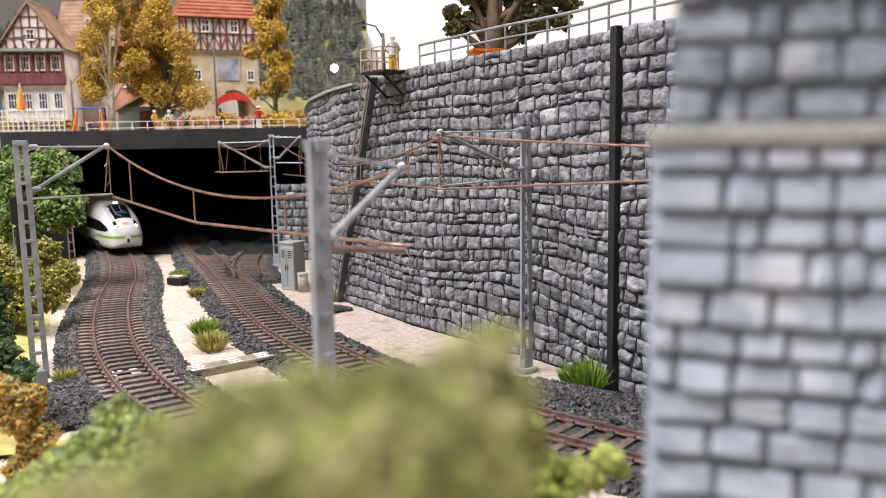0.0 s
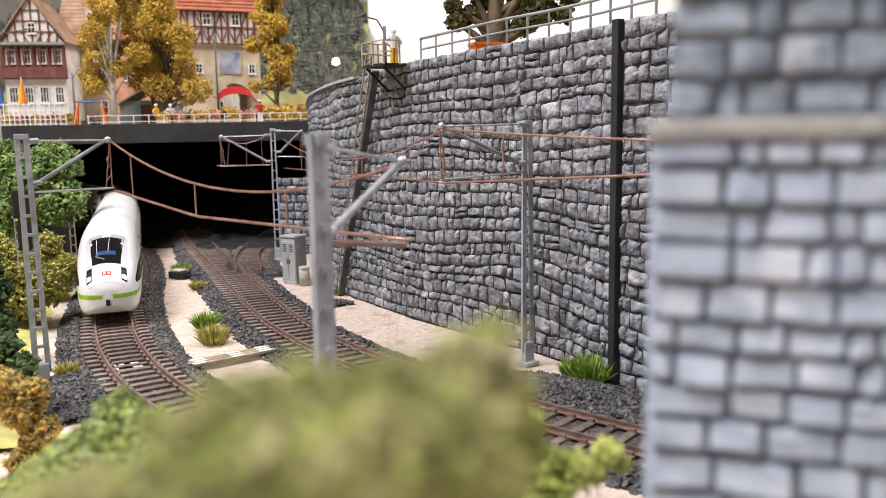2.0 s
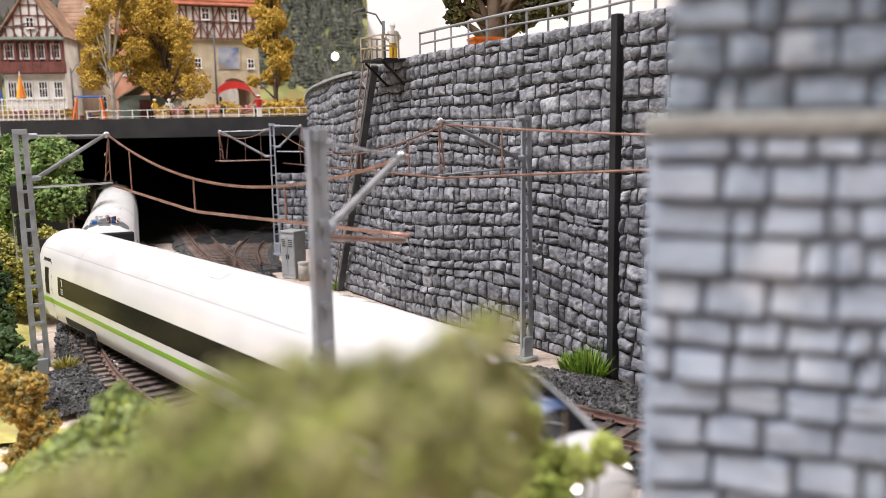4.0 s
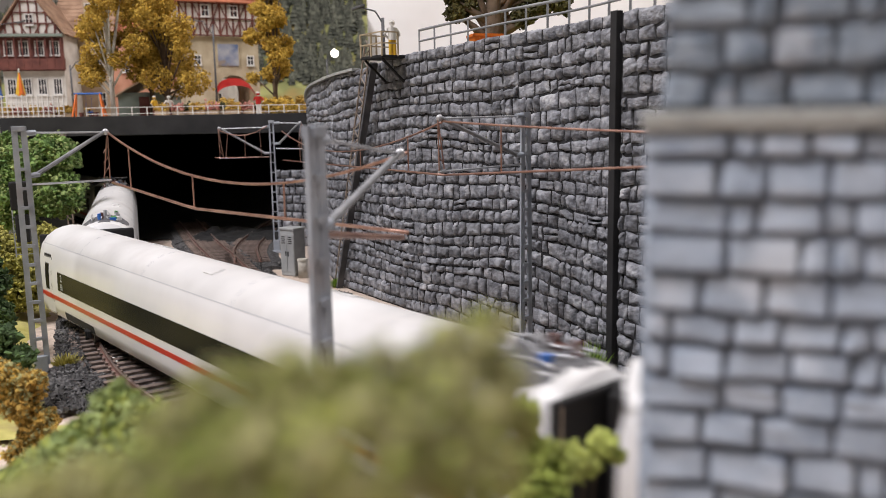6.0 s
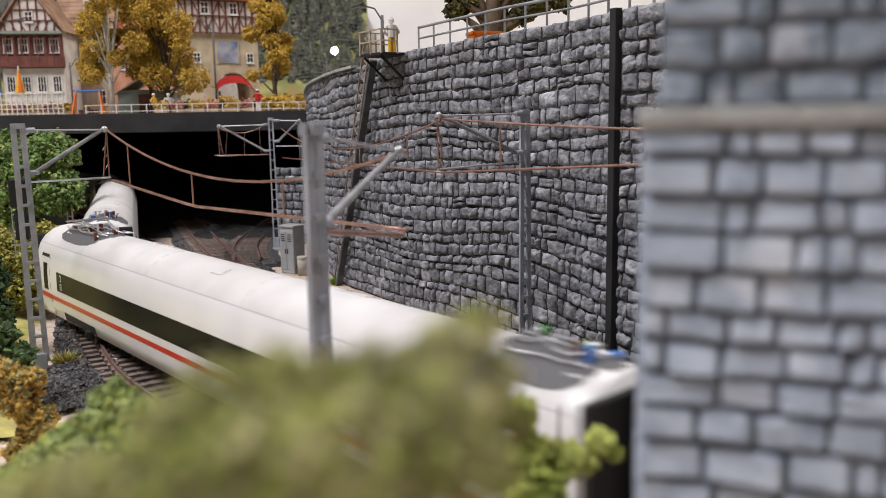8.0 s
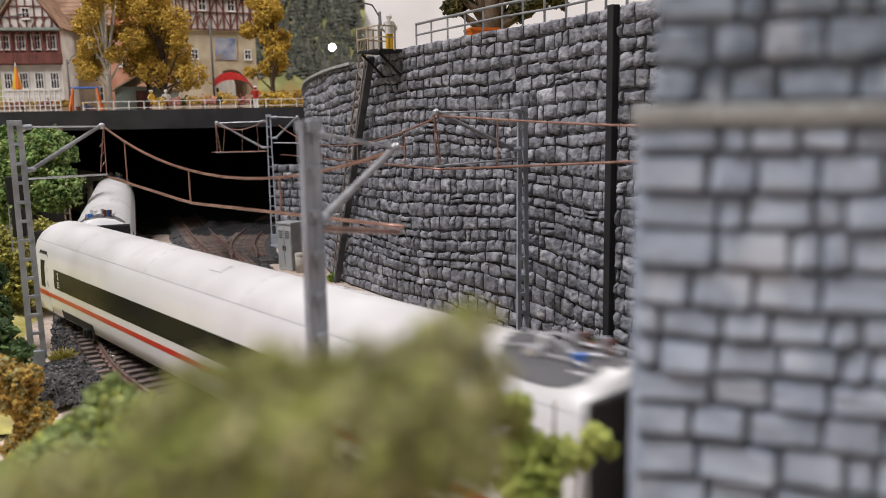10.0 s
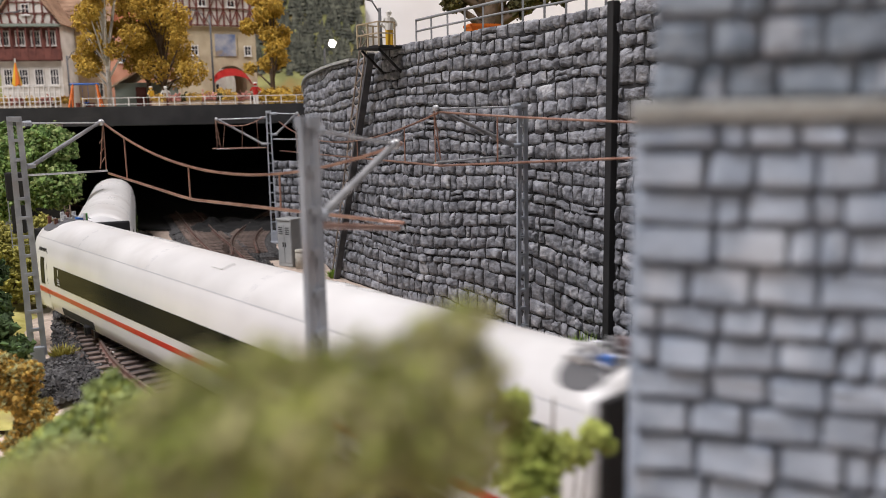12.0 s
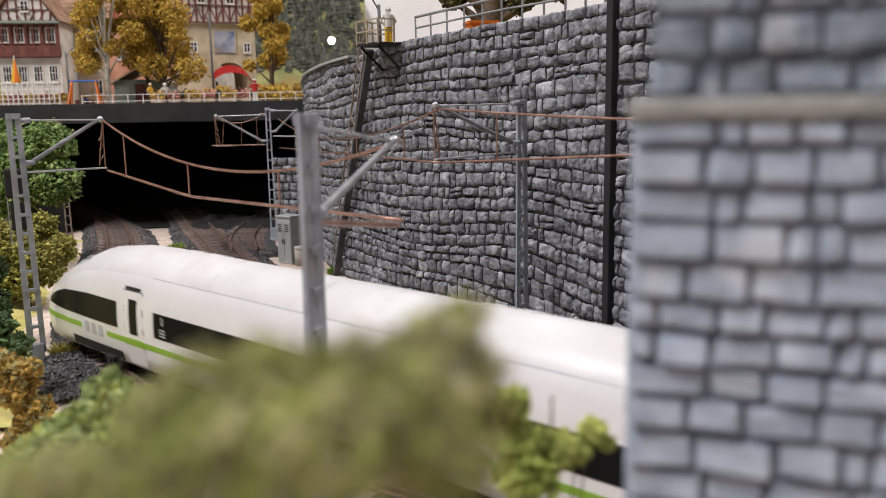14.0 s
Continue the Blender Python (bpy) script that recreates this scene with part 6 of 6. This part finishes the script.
def gate_tower():
    t = thing("gate_tower", -25.9, 97, 10.2, 24, "stone gate tower with half-timbered top and red roof", "tower", "town houses")
    w, d, h1, h2 = 8.3, 7.0, 8.9, 3.6
    bm = bmesh.new()
    n = 12
    prof = [(-w / 2, 0), (-0.5, 0), (-0.5, 3.2)] + [(1.2 - 1.7 * math.cos(math.pi * i / n), 3.2 + 1.5 * math.sin(math.pi * i / n)) for i in range(1, n)] + [(2.9, 3.2), (2.9, 0), (w / 2, 0), (w / 2, h1), (-w / 2, h1)]
    a = [bm.verts.new((x, -d / 2, z)) for x, z in prof]
    b = [bm.verts.new((x, d / 2, z)) for x, z in prof]
    bm.faces.new(a)
    bm.faces.new(b[::-1])
    for i in range(len(prof)):
        j = (i + 1) % len(prof)
        bm.faces.new((a[i], b[i], b[j], a[j]))
    bmesh.ops.recalc_face_normals(bm, faces=bm.faces)
    bmesh.ops.triangulate(bm, faces=bm.faces)
    part("stone_base", bm, TOWERST, t, "sandstone base with a gate arch")
    bm = bmesh.new()
    box(bm, 0, 0, h1, w + 0.5, d + 0.5, h2)
    part("timbered_storey", bm, PLASTER, t, "white plastered upper storey")
    y0 = -d / 2 - 0.28
    for z in (h1 + 0.1, h1 + 1.9, h1 + h2 - 0.1):
        timber(t, (-w / 2 - 0.25, z), (w / 2 + 0.25, z), y0, 0.26)
    for i in range(13):
        xx = -w / 2 - 0.15 + (w + 0.3) * i / 12
        timber(t, (xx, h1), (xx, h1 + h2), y0, 0.2)
        if i < 12:
            a_, b_ = xx, xx + (w + 0.3) / 12
            timber(t, ((a_, b_)[i % 2], h1 + 0.1), ((b_, a_)[i % 2], h1 + 1.9), y0, 0.15)
            if i % 3 != 1:
                timber(t, ((b_, a_)[i % 2], h1 + 1.9), ((a_, b_)[i % 2], h1 + h2), y0, 0.15)
    for i in (2, 5):
        window(t, -w / 2 + w * (i + 0.5) / 8, y0 - 0.05, h1 + 2.1, 0.8, 1.2)
    bm = bmesh.new()
    ov = 0.7
    c = [bm.verts.new(p) for p in ((-w / 2 - ov, -d / 2 - ov, h1 + h2), (w / 2 + ov, -d / 2 - ov, h1 + h2), (w / 2 + ov, d / 2 + ov, h1 + h2), (-w / 2 - ov, d / 2 + ov, h1 + h2), (-w / 2 + 2.2, 0, h1 + h2 + 6), (w / 2 - 2.2, 0, h1 + h2 + 6))]
    for f in ((0, 1, 5, 4), (1, 2, 5), (2, 3, 4, 5), (3, 0, 4), (3, 2, 1, 0)):
        bm.faces.new([c[k] for k in f])
    part("roof", bm, TILE, t, "hipped red clay tile roof")
    for i in range(14):
        u = i / 14
        bm = bmesh.new()
        yy, zz = -d / 2 - ov + (d / 2 + ov) * u, h1 + h2 + 6 * u
        ww = (w + 2 * ov) * (1 - u) + (w - 4.4) * u
        bar(bm, (-ww / 2, yy - 0.04, zz + 0.08), (ww / 2, yy - 0.04, zz + 0.08), 0.09, 0.12)
        part("roof_course", bm, TILE, t)
    bm = bmesh.new()
    box(bm, 0.75, -d / 2 - 0.05, 5.7, 2.3, 0.1, 2.4, bevel=0.03)
    mu = part("wall_painting", bm, MURAL, t, "faded blue and white wall painting")
    for s in (-1, 1):
        bm = bmesh.new()
        box(bm, 0.75 + s * 1.2, -d / 2 - 0.08, 5.6, 0.12, 0.1, 2.6)
        part("frame", bm, TOWERST, mu)
    for s in (-2.6, 3.2):
        window(t, s, -d / 2 - 0.03, 5.8, 0.7, 1.0)
    bm = bmesh.new()
    n = 10
    a = [bm.verts.new((1.2 + 2.0 * math.cos(math.pi * i / n), -d / 2 - 0.05, 3.0 + 1.4 * math.sin(math.pi * i / n))) for i in range(n + 1)]
    b = [bm.verts.new((1.2 + 2.2 * math.cos(math.pi * i / n), -d / 2 - 1.4, 2.3 + 1.2 * math.sin(math.pi * i / n))) for i in range(n + 1)]
    for i in range(n):
        bm.faces.new((a[i], a[i + 1], b[i + 1], b[i]))
    ret = bmesh.ops.solidify(bm, geom=bm.faces[:], thickness=0.1)
    part("awning", bm, REDAWN, t, "curved red awning")


MURAL = material("mural_paint", (0.10, 0.14, 0.25), (0.55, 0.52, 0.48), 0.9, 45, 0.2, 500, third=(0.25, 0.2, 0.16), third_scale=70)
gate_tower()


def fence(x0, x1, y, z, h, step, m, label, rails=(0.3, 0.95), w=0.07):
    t = thing("deck_fence", x0, y, z, 0, label, "fence", "fences on the deck edge")
    n = int((x1 - x0) / step)
    bm = bmesh.new()
    bar(bm, (0, 0, 0), (0, 0, h), w, w)
    first = part("post", bm, m, t)
    for i in range(1, n + 1):
        shared("post", first.data, t, place(i * step, 0, 0))
    for q in rails:
        bm = bmesh.new()
        bar(bm, (0, 0, h * q), (n * step, 0, h * q), w * 0.8, w * 0.8)
        part("rail_bar", bm, m, t)


fence(-28.0, -9.6, 65.6, 10.2, 0.75, 1.2, FRAMEW, "low pale railing along the deck edge")
fence(-40.5, -30.5, 68.0, 10.2, 1.9, 0.42, FRAMEW, "white lattice fence round the terrace", (0.1, 0.3, 0.5, 0.7, 0.95), 0.08)
fence(-40.5, -33.5, 62.0, 8.6, 1.5, 0.3, FRAMEW, "white balustrade beside the tunnel mouth", (0.1, 0.95), 0.12)
bm = bmesh.new()
box(bm, -40, 63.5, -0.3, 11.6, 4.6, 8.9)
tagged(part("wall_side_terrace", bm, STONE_FAR), "grey stone block wall under the side terrace", "wall", "", "structure")


def parasol(x, y, z, h, m1, m2, label):
    t = thing("folded_parasol", x, y, z, 0, label, "parasol", "parasols")
    bm = bmesh.new()
    rod(bm, (0, 0, -0.05), (0, 0, h), 0.06)
    part("pole", bm, FRAMEW, t)
    bm = bmesh.new()
    n = 8
    tip = bm.verts.new((0, 0, h))
    ring = [bm.verts.new((0.34 * (1 + 0.25 * (i % 2)) * math.cos(2 * math.pi * i / n), 0.34 * (1 + 0.25 * (i % 2)) * math.sin(2 * math.pi * i / n), h - 2.3 + 0.2 * (i % 2))) for i in range(n)]
    for i in range(n):
        f = bm.faces.new((ring[i], ring[(i + 1) % n], tip))
        f.material_index = i // 2 % 2
    bm.faces.new(ring[::-1])
    part("canopy", bm, [m1, m2], t)


parasol(-37.2, 70.0, 10.2, 3.9, BLUEC, BLUEC, "folded blue parasol on the terrace")
parasol(-35.5, 70.5, 10.2, 4.2, YELLOW, ORANGE, "folded orange and yellow parasol on the terrace")
parasol(-12.8, 92.0, 10.2, 3.2, BLUEC, REDAWN, "small blue parasol in the square")


def kiosk_table(x, y, seed, m):
    t = thing("cafe_table", x, y, 10.2, seed * 20, "small round cafe table with stools on the terrace", "table", "cafe tables")
    bm = bmesh.new()
    rod(bm, (0, 0, 0.75), (0, 0, 0.83), 0.45, 0.45, 12)
    part("tabletop", bm, m, t)
    bm = bmesh.new()
    rod(bm, (0, 0, 0), (0, 0, 0.76), 0.06)
    part("pedestal", bm, DARK, t)
    for k in range(3):
        a = 2.1 * k
        bm = bmesh.new()
        rod(bm, (0.7 * math.cos(a), 0.7 * math.sin(a), 0.02), (0.7 * math.cos(a), 0.7 * math.sin(a), 0.48), 0.17, 0.2, 10)
        part("stool", bm, TIMBER, t)


for i in range(6):
    kiosk_table(-39 + i * 1.7, 70.5 + (i % 2) * 1.6, i, (FRAMEW, REDAWN, YELLOW)[i % 3])


def swing_frame():
    t = thing("playground_swing", -28.6, 67.6, 10.2, 10, "orange and blue playground swing frame", "swing")
    for s in (-1, 1):
        for q in (-1, 1):
            bm = bmesh.new()
            rod(bm, (s * 1.2, q * 0.6, 0), (s * 0.9, 0, 1.9), 0.08)
            part("leg", bm, ORANGE, t)
    bm = bmesh.new()
    rod(bm, (-1.1, 0, 1.9), (1.1, 0, 1.9), 0.08)
    part("crossbar", bm, BLUEC, t)
    bm = bmesh.new()
    box(bm, 0, 0, 0.4, 0.5, 0.25, 0.06)
    for s in (-1, 1):
        bar(bm, (s * 0.22, 0, 0.43), (s * 0.22, 0, 1.9), 0.02, 0.02)
    part("seat", bm, BLUEC, t)


swing_frame()


def shed(x, y, z, w, d, h, wallm, roofm, label, rz=0):
    t = thing("garden_shed", x, y, z, rz, label, "shed", "sheds in the town")
    bm = bmesh.new()
    box(bm, 0, 0, -0.05, w, d, h)
    part("wall", bm, wallm, t)
    bm = bmesh.new()
    for s in (-1, 1):
        box(bm, s * w * 0.27, 0, h + 0.25, w * 0.64, d + 0.5, 0.14, 0, 0, s * 28)
    part("roof", bm, roofm, t)
    bm = bmesh.new()
    box(bm, 0, -d / 2 - 0.02, 0, 0.9, 0.08, min(1.8, h * 0.8))
    part("door", bm, TIMBER, t)


shed(-26.0, 74.5, 10.2, 4.6, 3, 2.2, GREENISH, TANST, "grey-green garden shed on the deck")
shed(-7.4, 74.0, 11.4, 3, 4, 1.2, PLASTER, TILE, "low house with orange tiled roof behind the platform", 20)
shed(-4.6, 62.0, 11.2, 3.2, 3, 1.2, PLASTER, TILE, "low house with orange tiled roof behind the platform", -10)


def planter(x, y, rz, m, seed):
    """A wooden trough filled with blossoms."""
    t = thing("flower_trough", x, y, 10.2, rz, "wooden trough full of autumn flowers on the deck", "planter", "flower troughs")
    bm = bmesh.new()
    box(bm, 0, 0, -0.02, 1.1, 0.5, 0.45, bevel=0.04)
    part("trough", bm, TANST, t)
    r = np.random.default_rng(seed)
    n = 220
    pos = np.stack([r.uniform(-0.55, 0.55, n), r.uniform(-0.3, 0.3, n), 0.45 + np.abs(r.normal(0, 0.22, n))], 1)
    tagged(scatter("blossom", LUMPS, pos, r.uniform(0.05, 0.13, n), m, t, "", seed), kind="stuff")


PINK = material("pink_blossom", (0.45, 0.16, 0.12), (0.62, 0.34, 0.28), 0.8, 200, 0.2, 900, island=0.5)
for i in range(9):
    planter(-22.4 + i * 0.95, 66.7 + (i % 3) * 0.7, (i * 37) % 40 - 20, (LEAF_ORANGE, PINK, LEAF_BROWN)[i % 3], 200 + i)


for i in range(6):
    planter(-37.4 + i * 1.2, 69.0 + (i % 2) * 0.4, (i * 23) % 30 - 15, (PINK, LEAF_ORANGE)[i % 2], 240 + i)


# ---- hills behind the town ----
def hill():
    v, f = [], []
    nx, ny = 50, 26
    for j in range(ny):
        for i in range(nx):
            y = 112 + 45 * j / (ny - 1)
            x = -130 + (130 - 0.086 * y) * i / (nx - 1)
            u = j / (ny - 1)
            z = 9.6 + 30 * u ** 1.3 * (0.75 + 0.35 * noise.noise((x * 0.02, 1, 1))) + 1.6 * noise.noise((x * 0.08, y * 0.08, 3))
            v.append((x, y, z))
    f = [(j * nx + i, j * nx + i + 1, (j + 1) * nx + i + 1, (j + 1) * nx + i) for j in range(ny - 1) for i in range(nx - 1)]
    g = raw("ground_hill", v, f, HILLS, None, "", True)
    tagged(g, "meadow hillside rising behind the town", "hill", "", "structure")
    r = np.random.default_rng(91)
    cone_v, cone_f = [], []
    for k in range(5):
        for i in range(7):
            a = 2 * math.pi * i / 7 + k
            cone_v.append((math.cos(a) * (1 - k * 0.19) * 0.34 * (1 + 0.3 * (i % 2)), math.sin(a) * (1 - k * 0.19) * 0.34 * (1 + 0.3 * (i % 2)), k * 0.2))
        cone_v.append((0, 0, k * 0.2 + 0.36))
        for i in range(7):
            cone_f.append((k * 8 + i, k * 8 + (i + 1) % 7, k * 8 + 7))
    tpl = (np.array(cone_v), np.array(cone_f))
    n = 2600
    pos = []
    while len(pos) < n:
        x, y = r.uniform(-125, -10), r.uniform(127, 156)
        if x > -0.091 * y or noise.noise((x * 0.05, y * 0.07, 9)) < -0.05 - (y - 126) * 0.05:
            continue
        u = (y - 112) / 45
        z = 9.6 + 30 * u ** 1.3 * (0.75 + 0.35 * noise.noise((x * 0.02, 1, 1))) + 1.6 * noise.noise((x * 0.08, y * 0.08, 3)) - 0.3
        pos.append((x, y, z))
    rot = np.tile(np.eye(3), (n, 1, 1))
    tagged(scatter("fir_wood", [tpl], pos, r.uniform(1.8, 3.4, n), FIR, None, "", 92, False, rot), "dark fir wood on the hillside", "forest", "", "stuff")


hill()
for i, (x, y, z) in enumerate(((-17.5, 104, 10.2), (-14.5, 101, 10.2), (-11.2, 99, 10.6), (-20.5, 108, 10.2), (-9.5, 108, 11.0))):
    shrub("hillside_bush", x, y, z, [(0, 0, 0.9, 1.2), (1.3, 0, 0.7, 1.0), (-1.1, 0.2, 0.8, 0.9), (0.2, 0, 1.9, 0.9)], 260, 0.2, 0.4, (LEAF_ORANGE, LEAF_GOLD, LEAF_OLIVE)[i % 3], 120 + i, "autumn-coloured bush at the foot of the hill", group="bushes on the hill")

CARS = build_train()
motions()
